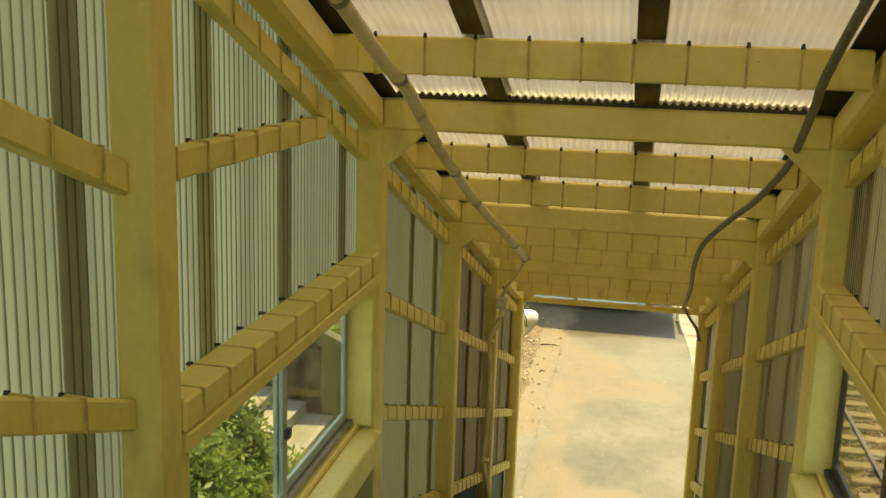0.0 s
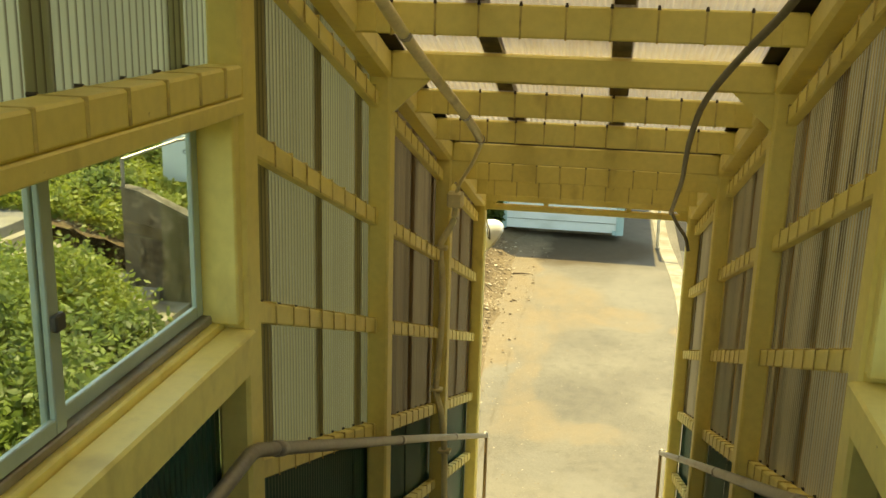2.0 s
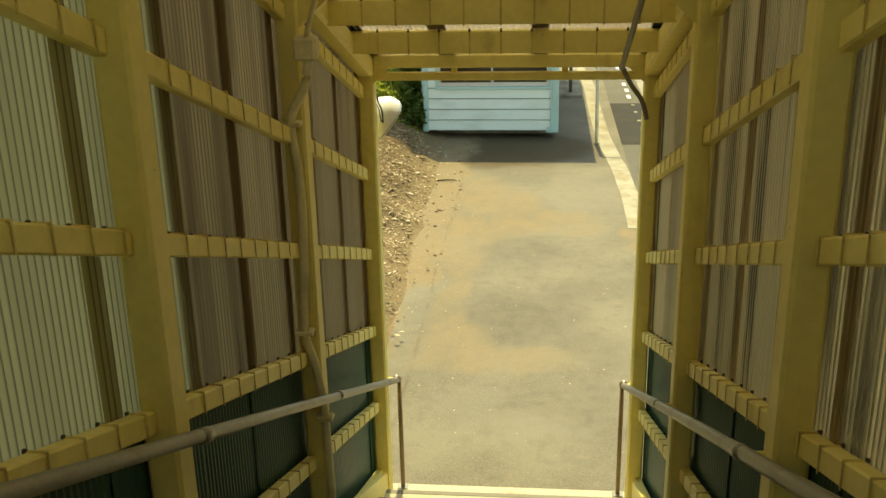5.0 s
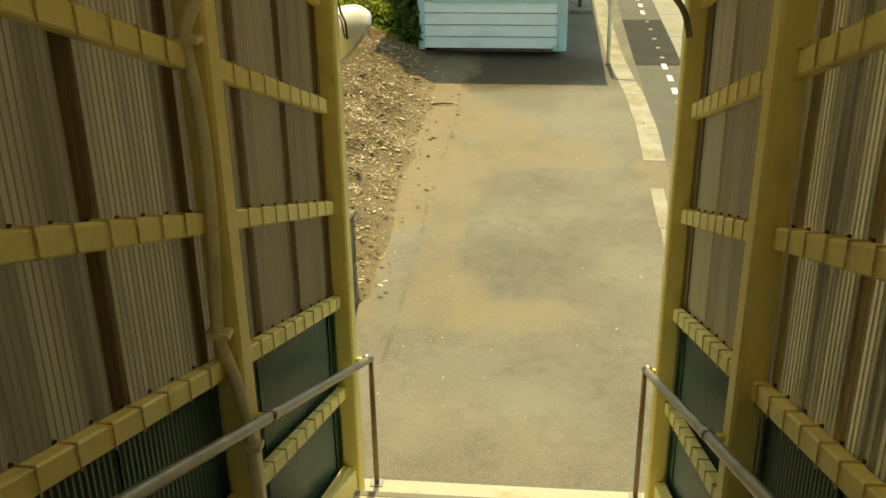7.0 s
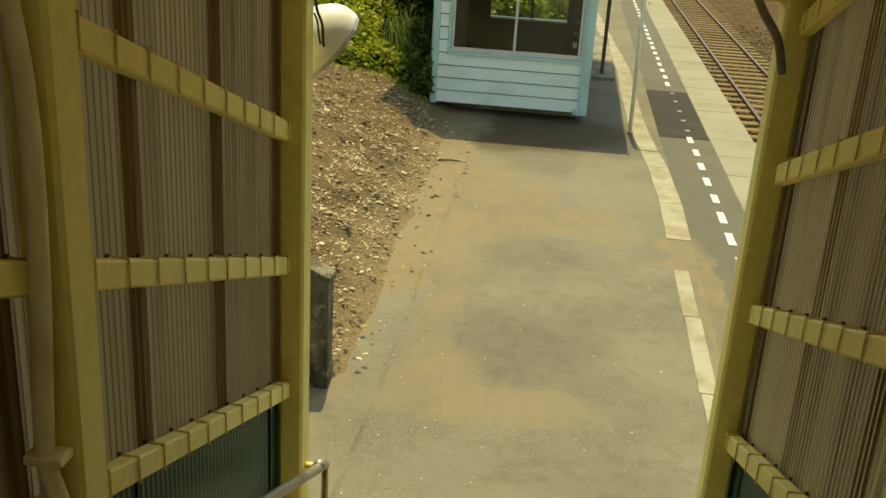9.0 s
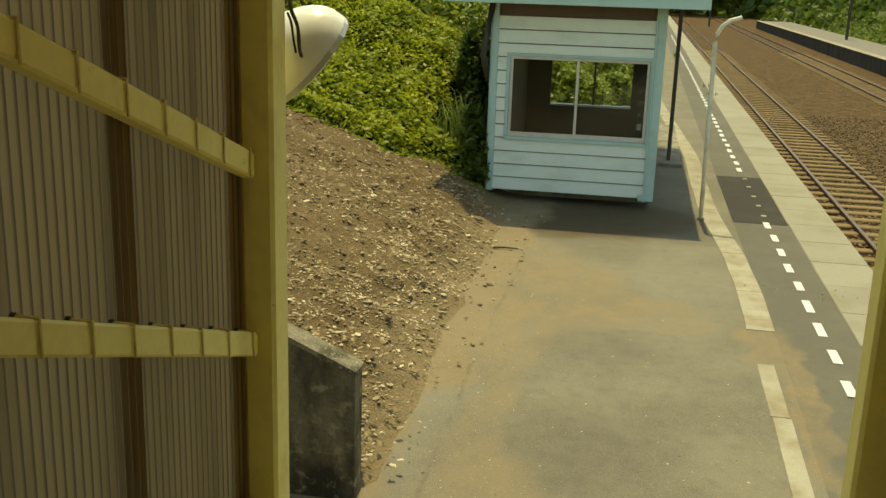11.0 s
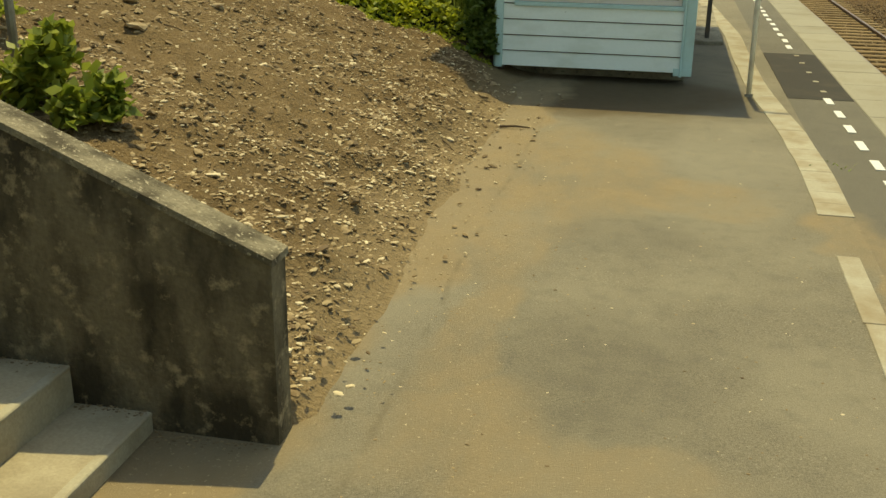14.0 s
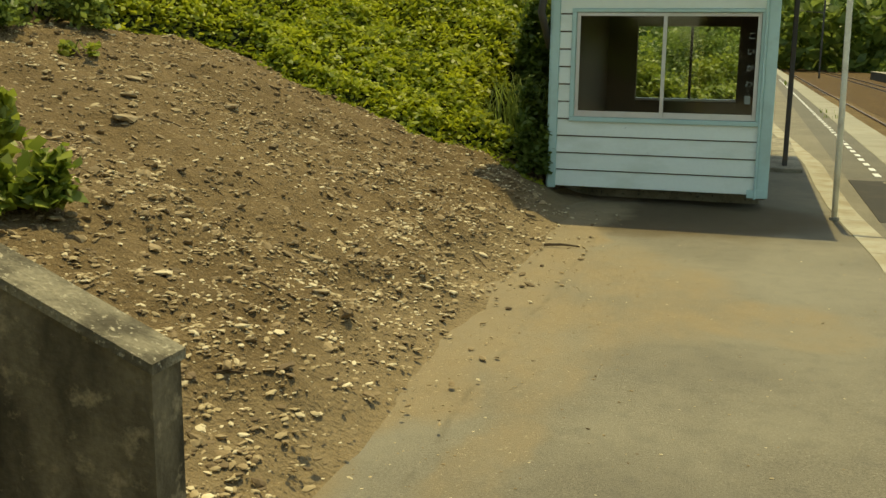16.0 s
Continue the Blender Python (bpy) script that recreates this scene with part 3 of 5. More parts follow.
coping = thing("platform_coping", (2.65, 16, 0), "pale concrete coping slabs along the platform edge", "coping", kind="structure")
slab_mesh = Shape().box((-0.335, -0.495, -0.14), (0.335, 0.495, 0.010), 0.008).mesh("coping_slab", SLAB)
for i in range(60):
    y = 1.0 + i
    part("coping_slab", slab_mesh, SLAB, coping, at=pose(2.655 + random.uniform(-0.004, 0.004), y, floor_z(y) + random.uniform(-0.003, 0.003)))
part("far_coping", Shape().box((2.32, 60.52, -0.14), (2.99, 130, 0.01), 0.008), SLAB, coping)
mark_mesh = Shape().box((-0.042, -0.195, -0.004), (0.042, 0.195, 0.004), 0.002).mesh("paint_dash", PAINT)
dashes = thing("platform_line", (2.02, 16, 0), "dashed white paint line along the platform", "painted line", kind="structure")
y = 8.55
while y < 78:
    if not 20.55 < y < 24.2:
        part("paint_dash", mark_mesh, PAINT, dashes, at=pose(2.03 + 0.008 * math.sin(y * 3), y, floor_z(y) + 0.005) @ Matrix.Diagonal((1, random.uniform(0.85, 1.05), 1, 1)))
    y += 0.735
worn = Shape().box((-0.035, -0.05, -0.004), (0.035, 0.05, 0.003), 0.002).mesh("worn_dash", STRIP)
for y in (20.9, 21.6, 22.3, 23.1, 23.8):
    part("paint_dash", worn, STRIP, dashes, at=pose(2.04, y, 0.0105))
patch = Shape().box((1.58, 20.40, -0.05), (2.318, 24.0, 0.006), 0.003)
solid("asphalt_patch", patch, NEWTAR, "dark newer asphalt patch in the platform", "asphalt patch", "structure")
# ---- railway ----


def track(x_near, x_far, label):
    t = thing("railway_track", ((x_near + x_far) / 2, 30, -1.1), label, "railway track", "tracks", "structure")
    prof = [(-0.065, -0.14), (0.065, -0.14), (0.065, -0.125), (0.012, -0.105), (0.012, -0.045), (0.034, -0.035), (0.034, 0.0), (-0.034, 0.0), (-0.034, -0.035), (-0.012, -0.045), (-0.012, -0.105), (-0.065, -0.125)]
    for x in (x_near, x_far):
        s = Shape().prism([(x + a, -0.98 + b) for a, b in prof], 1, -30, 220)
        part("rail", s, RAILTOP, t, "rusty steel rail")
    sl = Shape().box((-1.02, -0.12, -0.12), (1.02, 0.12, 0.06), 0.02).mesh("sleeper", SLEEPER)
    for i in range(140):
        part("sleeper", sl, SLEEPER, t, at=pose((x_near + x_far) / 2, -6 + i * 0.62, -1.115, 0, 0, random.uniform(-0.6, 0.6)))
    return t


track(4.25, 5.36, "rusty railway track on brown ballast beside the platform")
track(9.9, 11.01, "rusty railway track on brown ballast by the opposite platform")
opp = thing("opposite_platform", (15, 40, -1.3), "dark-faced concrete platform across the tracks", "platform", kind="structure")
part("platform_face", Shape().box((12.9, 30, -1.4), (13.2, 130, -0.27), 0.01), DARKFACE, opp)
part("platform_top", sheet_grid([12.9, 14, 16.6], steps(30, 130, 2), lambda x, y: -0.262), ROADTAR, opp)
part("platform_edge", Shape().box((12.85, 30, -0.26), (13.35, 130, -0.22), 0.01), STRIP, opp)

# ---- covered stairs: portal frames ----


def beam_z(y):
    """Underside of the portal beams along the slope."""
    return 5.277 - SLOPE * (y - 3.61)


def slant(q, y0):
    return (q[0], q[1], q[2] - SLOPE * (q[1] - y0))


def stair_z(y):
    """Nosing line of the lower flight, landing, upper flight."""
    if y > 3.6:
        return -0.13 + 0.455 * (9.65 - y)
    if y > 2.2:
        return 2.62
    return 2.62 + 0.455 * (2.2 - y)


SKEW = 0.009  # turn of the right wall, in radians


def skew_x(y):
    """Shift of the right wall's line along the stairs."""
    return SKEW * (6.95 - y)


for i, y in enumerate(PORTALS):
    xr = skew_x(y)
    b = beam_z(y) + (0.055 if i == 6 else 0)
    foot = -0.58
    p = thing("portal_frame", (0, y, foot), "yellow-painted steel portal frame of the covered stairs", "portal frame", "portal frames", "structure")
    for s in (-1, 1):
        o = xr if s > 0 else 0
        part("post", Shape().box((s * 0.89 + o, y, foot), (s * 0.998 + o, y + 0.13, b + (0.135 if i < 6 else 0.09)), 0.012), YELLOW, p)
        g = 0.19 if i < 6 else 0.11
        h = 0.17 if i < 6 else 0.10
        part("haunch", Shape().prism([(s * 0.889 + o, b - h), (s * (0.889 - g) + o, b + 0.002), (s * 0.889 + o, b + 0.002)], 1, y + 0.012, y + 0.118), YELLOW, p)
    if i == 6:
        part("head_rail", Shape().box((-0.889, y + 0.03, 3.043), (0.889 + xr, y + 0.10, 3.092), 0.006), YELLOW, p)
        for x in (-0.36, 0.36):
            part("hanger", Shape().box((x - 0.02, y + 0.05, 3.0925), (x + 0.02, y + 0.08, b - 0.001), 0.004), YELLOW, p)
    part("beam", Shape().box((-0.889, y + 0.002, b), (0.889 + xr, y + 0.128, b + (0.135 if i < 6 else 0.09)), 0.010), YELLOW, p)

# ---- covered stairs: roof ----
roof = thing("roof", (0, 4, 5), "translucent white ribbed plastic roof on yellow steel purlins", "roof", kind="structure")
PITCH = 0.033
LIFT = 0.150  # sheeting above the underside of the beams


def roof_sheet(x0, x1, y0, y1, lift):
    n = round((x1 - x0) / PITCH * 6)
    s = Shape()
    for y in (y0, y1):
        for i in range(n + 1):
            x = x0 + (x1 - x0) * i / n
            s.v.append((x, y, beam_z(y) + lift + 0.005 * math.sin(2 * math.pi * x / PITCH)))
    s.f = [(i, i + 1, n + 2 + i, n + 1 + i) for i in range(n)]
    return s


for ya, yb, up in ((-2.3, 3.70, 0.030), (3.62, 7.60, 0.012), (7.52, 9.75, 0.0)):
    for x0, x1, k in ((-0.90, -0.34, 0), (-0.45, 0.25, 0.004), (0.15, 0.92, 0.008)):
        part("roof_sheet", roof_sheet(x0, x1, ya, yb, LIFT + up + k), ROOF_SHEET, roof, smooth=True)
for x in (-0.395, 0.20):
    for i in range(len(PORTALS) - 1):
        for k in range(3):
            step = (PORTALS[i + 1] - PORTALS[i]) / 3
            a, b = PORTALS[i] + step * k + (0.132 if k == 0 else 0.062), PORTALS[i] + step * (k + 1) - 0.002
            w = 0.040 + 0.010 * random.random()
            lap = Shape().box((x - w, a, 0), (x + w, b, 0.0015), 0.0004, lambda q: (q[0], q[1], q[2] + beam_z(q[1]) + LIFT - 0.0075))
            part("lap_band", lap, LAP, roof, "brown stained overlap of two roof sheets")
for y in (PORTALS[3], PORTALS[5]):
    s, n = Shape(), 330
    for i in range(n + 1):
        x = -0.86 + 1.72 * i / n
        w = 0.008 * math.sin(2 * math.pi * x / PITCH)
        s.v += [(x, y - 0.004, beam_z(y) + 0.136), (x, y - 0.004, beam_z(y) + 0.158 + w)]
    s.f = [(2 * i, 2 * i + 2, 2 * i + 3, 2 * i + 1) for i in range(n)]
    part("foam_closure", s, RUBBER, roof, "dark wavy foam closure strip")
for s in (-1, 1):
    for i in range(len(PORTALS) - 1):
        y0, y1 = PORTALS[i] + 0.131, PORTALS[i + 1] - 0.001
        e = Shape().box((s * 0.882, y0, 0), (s * 0.996, y1, 0.135), 0.018, lambda q: (q[0] + (skew_x(q[1]) if q[0] > 0 else 0), q[1], q[2] + beam_z(q[1])))
        part("edge_beam", e, YELLOW, roof)
    fl = Shape().box((s * 0.83, -2.3, 0.150), (s * 1.10, 9.7, 0.158), 0.002, lambda q: (q[0], q[1], q[2] + beam_z(q[1])))
    part("flashing", fl, FLASH, roof, "dark weathered roof flashing")

hook_mesh = Shape().box((-0.052, -0.004, 0.0385), (0.045, 0.004, 0.0455), 0.002).box((0.0385, -0.004, -0.042), (0.0455, 0.004, 0.0455), 0.002).mesh("hook", HOOK)
washer_mesh = Shape().tube([(-0.058, 0, 0.043), (-0.040, 0, 0.045)], [0.0070, 0.0048], 6).mesh("washer", RUBBER)
roof_hook = Shape().box((-0.004, -0.037, -0.135), (0.004, -0.029, 0.002), 0.002).box((-0.004, -0.037, -0.137), (0.004, 0.02, -0.129), 0.002).mesh("roof_hook", HOOK)
roof_washer = Shape().tube([(0, -0.033, -0.006), (0, -0.033, 0.012)], [0.008, 0.005], 6).mesh("roof_washer", RUBBER)
for i in range(len(PORTALS) - 1):
    for k in (1, 2):
        y = PORTALS[i] + (PORTALS[i + 1] - PORTALS[i]) * k / 3 + 0.03
        zt = beam_z(y) + LIFT - 0.006
        pu = part("purlin", Shape().box((-0.90, y - 0.03, zt - 0.132), (0.90, y + 0.03, zt), 0.006), YELLOW, roof)
        for s in (-1, 1):
            part("cleat", Shape().box((s * 0.80, y - 0.040, zt - 0.125), (s * 0.899, y - 0.031, zt - 0.005), 0.003), YELLOW, pu)
        x = -0.74 + 0.03 * (k % 2)
        while x < 0.8:
            part("hook", roof_hook, HOOK, pu, at=pose(x, y, zt))
            part("washer", roof_washer, RUBBER, pu, at=pose(x, y, zt))
            x += 0.178 + random.uniform(-0.012, 0.012)

# ---- covered stairs: side walls ----
ROWS_AT = {"top": 4.44, "a": 3.848, "b": 3.275, "c": 2.692, "d": 2.085, "e": 1.50}
WALL_FALL = 0.370  # fall of the wall rails for each metre


def row_z(name, y):
    return ROWS_AT[name] - (SLOPE if name == "top" else WALL_FALL) * (y - 5.56)


def ribbed(xw, ya, yb, low, high, shift=0.0, depth=0.0078, pitch=0.036):
    n = max(6, round((yb - ya) / pitch * 6))
    s = Shape()
    for fn in (low, high):
        for i in range(n + 1):
            y = ya + (yb - ya) * i / n
            s.v.append((xw + depth * math.sin(2 * math.pi * y / pitch) + shift, y, fn(y)))
    s.f = [(i, i + 1, n + 2 + i, n + 1 + i) for i in range(n)]
    return s


def add_hooks(bar, side, y0, y1, zfn, at=0.967, wide=0.62):
    y = y0 + 0.10
    while y < y1 - 0.03:
        m = pose(side * at, y, zfn(y)) @ Matrix.Diagonal((-side * wide, 1, 1, 1))
        part("hook", hook_mesh, HOOK, bar, at=m)
        part("washer", washer_mesh, RUBBER, bar, at=m)
        y += 0.185 + random.uniform(-0.015, 0.015)


for side, wname in ((-1, "wall_left"), (1, "wall_right")):
    sheet_mat = WALL_SHEET_L if side < 0 else WALL_SHEET_R
    wall = thing(wname, (side * 1.04, 4, 0), ("grey-green" if side < 0 else "brown-grey") + " ribbed plastic wall on yellow steel rails, dark green below", "wall", kind="structure")
    xs = side * 1.010
    # translucent sheets, each lapped over the next
    y, n = -2.595, 0
    while y < 9.5:
        y0, y1 = max(-2.2, y), min(y + 0.770, 9.56)
        if y0 < 9.4:
            pieces = []
            for a, b, low in ((-9, 1.735, "c"), (1.735, 3.685, "win"), (3.685, 99, "c")):
                ya, yb = max(y0, a), min(y1, b)
                if yb - ya > 0.03:
                    pieces.append((ya, yb, low))
            for ya, yb, low in pieces:
                lo = (lambda q: 4.66) if low == "win" else (lambda q: row_z("c", q) - 0.03)
                part("wall_sheet", ribbed(xs, ya, yb, lo, lambda q: beam_z(q) + 0.148, side * 0.010 * (n % 2)), sheet_mat if ya < 3.6 or (side > 0 and ya < 7.4) else WALL_SHEET_M if side < 0 and ya < 5.5 else WALL_SHEET_B, wall, smooth=True)
        y += 0.665
        n += 1
    # opaque green sheets below
    y, n = -2.595, 0
    while y < 9.5:
        ya, yb = max(-2.2, y), min(y + 0.72, 9.56)
        for a, b, high in ((-9, 1.735, "c"), (1.735, 3.685, "win"), (3.685, 99, "c")):
            p0, p1 = max(ya, a), min(yb, b)
            if p1 - p0 > 0.03:
                hi = (lambda q: 3.86) if high == "win" else (lambda q: row_z("c", q) + 0.02)
                part("green_sheet", ribbed(xs + side * 0.006, p0, p1, lambda q: row_z("e", q) - 0.5, hi, side * 0.010 * (n % 2), 0.0035), GREEN_SHEET, wall, "dark green opaque ribbed sheet", smooth=True)
        y += 0.665
        n += 1
    # rails between the posts
    for i in range(len(PORTALS) - 1):
        y0, y1 = PORTALS[i] + 0.131, PORTALS[i + 1] - 0.001
        landing = i == 2
        for row in ("top", "a", "b", "c", "d", "e"):
            if landing and row != "top":
                continue
            hh = 0.040 if row != "e" else 0.05
            r = Shape().box((side * 0.945, y0, -hh), (side * 0.998, y1, hh), 0.007, lambda q: (q[0], q[1], q[2] + row_z(row, q[1])))
            bar = part("wall_rail", r, YELLOW, wall)
            if row != "e":
                add_hooks(bar, side, y0, y1, lambda q: row_z(row, q))
        if landing:
            bar = part("wall_rail", Shape().box((side * 0.945, y0, 5.285), (side * 0.998, 3.05, 5.365), 0.007), YELLOW, wall)
            add_hooks(bar, side, y0, 3.0, lambda q: 5.325)

# ---- landing windows ----
for side, wname in ((-1, "window_1"), (1, "window_2")):
    y0, y1 = 1.712, 3.618
    w = thing(wname, (side * 0.98, 2.7, 3.9), "sliding glass window with pale green sashes in a yellow steel surround", "window", kind="structure")
    lint = part("lintel", Shape().box((side * 0.885, y0, 4.655), (side * 0.999, y1, 4.745), 0.008), YELLOW, w)
    add_hooks(lint, side, y0, y1, lambda q: 4.702, 0.939, 1.32)
    part("lintel_board", Shape().box((side * 0.880, y0, 4.602), (side * 0.999, y1, 4.653), 0.005), YELLOW, w)
    part("sill", Shape().box((side * 0.86, y0, 3.80), (side * 0.965, y1, 3.935), 0.008), YELLOW, w)
    part("sill_back", Shape().box((side * 0.966, y0, 3.82), (side * 1.04, y1, 3.958), 0.006), YELLOW, w)
    for ya, yb in ((y0, y0 + 0.05), (y1 - 0.05, y1)):
        part("jamb", Shape().box((side * 0.90, ya, 3.958), (side * 1.03, yb, 4.602), 0.006), YELLOW, w)
    ya, yb = y0 + 0.05, y1 - 0.05
    part("track_frame", Shape().box((side * 0.985, ya, 3.958), (side * 1.035, yb, 3.985), 0.004).box((side * 0.985, ya, 4.588), (side * 1.035, yb, 4.601), 0.004), SASHDARK if side > 0 else STEEL, w)
    mid = 2.72
    for k, (a, b) in enumerate(((ya + 0.002, mid + 0.025), (mid - 0.025, yb - 0.002))):
        xa = side * (0.992 + 0.020 * k)
        xb = xa + side * 0.017
        m = SASH if side < 0 else SASHDARK
        sash = part("sash", Shape().box((xa, a, 3.986), (xb, a + 0.045, 4.587), 0.003).box((xa, b - 0.045, 3.986), (xb, b, 4.587), 0.003)
                    .box((xa, a + 0.0455, 3.986), (xb, b - 0.0455, 4.026), 0.003).box((xa, a + 0.0455, 4.562), (xb, b - 0.0455, 4.587), 0.003), m, w)
        pane = part("pane", Shape().box((xa + side * 0.006, a + 0.044, 4.024), (xa + side * 0.010, b - 0.044, 4.564), 0.0005), GLASS, sash, "clear window glass")
        pane.visible_shadow = False
    if side < 0:
        part("latch", Shape().box((-0.990, mid - 0.02, 4.23), (-0.972, mid + 0.02, 4.27), 0.004), SASHDARK, w, "small dark window latch")

# ---- stairs ----
st = thing("stairs", (0, 9.6, -0.2), "concrete stairs with grey nosings and rust stains", "stairs", kind="structure")
i = 0
while True:
    y1 = 9.65 - 0.33 * i
    z = -0.13 + 0.15 * i
    if y1 < 3.7:
        break
    stp = part("step", Shape().box((-0.93, y1 - 0.345, z - (0.20 if i else 0.46)), (0.93, y1, z), 0.008), TREAD, st)
    if i:
        part("nosing", Shape().box((-0.90, y1 - 0.045, z - 0.012), (0.90, y1 + 0.003, z + 0.004), 0.003), NOSING, stp, "grey ribbed nosing strip")
    i += 1
part("landing", Shape().box((-0.93, 2.2, 2.40), (0.93, y1 + 0.001, 2.62), 0.008), TREAD, st)
for i in range(12):
    y1, z = 2.2 - 0.33 * i, 2.77 + 0.15 * i
    part("step", Shape().box((-0.93, y1 - 0.345, z - 0.20), (0.93, y1, z), 0.008), TREAD, st)
for s in (-1, 1):
    sk = Shape().box((s * 0.905, 3.7, -0.28), (s * 0.948, 9.40, 0.13), 0.006, lambda q: (q[0], q[1], q[2] + stair_z(q[1])))
    part("stringer", sk, YELLOW, st, "yellow-painted side plate")

# ---- handrails ----
for s in (-1, 1):
    h = thing("handrail", (s * 0.82, 9.61, -0.13), "grey galvanised steel pipe handrail on yellow brackets", "handrail", "handrails")
    pts = [(s * 0.82, -2.0, 5.52), (s * 0.82, 2.16, 3.62), (s * 0.82, 2.24, 3.602), (s * 0.82, 3.44, 3.602), (s * 0.82, 3.50, 3.585), (s * 0.82, 6.5, 2.222), (s * 0.82, 9.56, 0.815), (s * 0.82, 9.60, 0.795)]
    part("rail", Shape().tube(pts, 0.023, 10), STEEL, h, smooth=True)
    part("end_post", Shape().tube([(s * 0.82, 9.60, 0.80), (s * 0.82, 9.60, -0.128)], 0.017, 8), RUSTPOST, h, "brown rusted pipe post", smooth=True)
    part("base_plate", Shape().box((s * 0.78, 9.56, -0.132), (s * 0.86, 9.64, -0.122), 0.003), STEEL, h)
    for y in (3.69, 5.63, 7.57, 9.50):
        z = 3.585 - 0.455 * (y - 3.5)
        part("bracket", Shape().tube([(s * 0.89, y, z - 0.01), (s * 0.82, y, z - 0.01)], 0.016, 8), YELLOW, h, smooth=True)
        part("sleeve", Shape().tube([(s * 0.82, y - 0.04, z + 0.018), (s * 0.82, y + 0.04, z - 0.018)], 0.0265, 10), STEEL, h, smooth=True)

# ---- conduit, cable, box ----


def smooth_path(points, n=6):
    pts = [Vector(p) for p in points]
    out = []
    for i in range(len(pts) - 1):
        a, b, c, d = pts[max(i - 1, 0)], pts[i], pts[i + 1], pts[min(i + 2, len(pts) - 1)]
        for k in range(n):
            t = k / n
            out.append(0.5 * (2 * b + (c - a) * t + (2 * a - 5 * b + 4 * c - d) * t * t + (3 * b - a - 3 * c + d) * t ** 3))
    return out + [pts[-1]]


con = thing("conduit", (-0.9, 7.45, 2), "cream-painted electrical conduit fixed under the purlins and down a post", "conduit")
straight = [(x, y, beam_z(y) + 0.004) for x, y in ((-0.70, -2.0), (-0.69, 2.36), (-0.662, 3.05), (-0.69, 3.72), (-0.697, 4.45), (-0.68, 5.2), (-0.617, 6.27), (-0.605, 6.80))]
part("pipe", Shape().tube(smooth_path(straight), 0.026, 10), CONDUIT, con, smooth=True)
part("hose", Shape().tube(smooth_path([(-0.605, 6.80, beam_z(6.80) + 0.004), (-0.62, 6.95, 4.02), (-0.70, 7.15, 3.86), (-0.80, 7.38, 3.70), (-0.845, 7.45, 3.60)]), 0.013, 8), CONDUIT, con, smooth=True)
part("down_pipe", Shape().tube(smooth_path([(-0.845, 7.45, 3.50), (-0.862, 7.45, 3.39), (-0.935, 7.455, 3.25), (-0.945, 7.46, 3.16), (-0.928, 7.46, 3.0), (-0.922, 7.46, 2.8), (-0.930, 7.46, 2.55), (-0.948, 7.46, 2.25), (-0.950, 7.46, 2.12), (-0.908, 7.46, 1.95), (-0.882, 7.47, 1.70), (-0.872, 7.47, 1.3), (-0.872, 7.47, 0.85)]), 0.023, 10), CONDUIT, con, smooth=True)
for p in ((-0.950, 7.46, 2.14), (-0.942, 7.46, 3.20), (-0.88, 7.47, 1.66)):
    part("clamp", Shape().box((p[0] - 0.045, 7.435, p[2] - 0.012), (p[0] + 0.045, 7.498, p[2] + 0.012), 0.004), CONDUIT, con)
for y in (2.34, 2.99, 4.29, 4.94, 6.24, 6.80):
    x = np.interp(y, (2.36, 3.05, 3.72, 4.45, 5.2, 6.27, 6.8), (-0.69, -0.662, -0.69, -0.697, -0.68, -0.617, -0.605))
    part("clip", Shape().tube([(x, y - 0.014, beam_z(y) + 0.009), (x, y + 0.014, beam_z(y) - 0.001)], 0.031, 8), STEEL, con)
jb = thing("junction_box", (-0.845, 7.44, 3.55), "cream plastic junction box on a yellow post", "junction box")
part("body", Shape().box((-0.905, 7.425, 3.495), (-0.795, 7.499, 3.605), 0.012), CONDUIT, jb)
part("lid", Shape().box((-0.895, 7.413, 3.505), (-0.805, 7.4245, 3.595), 0.005), CONDUIT, jb)
cab = thing("cable", (0.8, 5, 4.5), "thick grey cable slung under the purlins and round the end post", "cable")
cp = [(x, y, beam_z(y) + 0.004) for x, y in ((0.72, -2.0), (0.73, 2.28), (0.765, 3.17), (0.797, 3.85), (0.757, 4.5), (0.69, 4.97), (0.634, 5.42), (0.602, 5.9), (0.612, 6.6), (0.64, 7.2), (0.668, 7.75), (0.69, 8.8), (0.70, 9.2))]
cp += [(0.715, 9.385, 3.14), (0.78, 9.405, 3.02), (0.85, 9.41, 2.92), (0.885, 9.41, 2.80)]
part("sheath", Shape().tube(smooth_path(cp), 0.016, 10), CABLE, cab, smooth=True)

# the covered stairs were laid out in their own frame: set them in place
FRAME = Matrix.Diagonal((1 / 1.1, 1 / 1.1, 1 / 1.1, 1)) @ Matrix.Translation((0, 0.33, 0.45))


def set_in_frame(names):
    for ob in list(scene.objects):
        if ob.type == "EMPTY" and ob.parent is None and ob.name.split(".")[0] in names:
            turn = Matrix.Translation((0.9, 6.95, 0)) @ Matrix.Rotation(SKEW, 4, "Z") @ Matrix.Translation((-0.9, -6.95, 0)) if ob.name in ("wall_right", "window_2") else Matrix.Identity(4)
            ob.matrix_basis = FRAME @ turn @ Matrix.Translation(ob.location)


set_in_frame({"portal_frame", "roof", "wall_left", "wall_right", "window_1", "window_2", "stairs", "handrail", "conduit", "junction_box", "cable"})

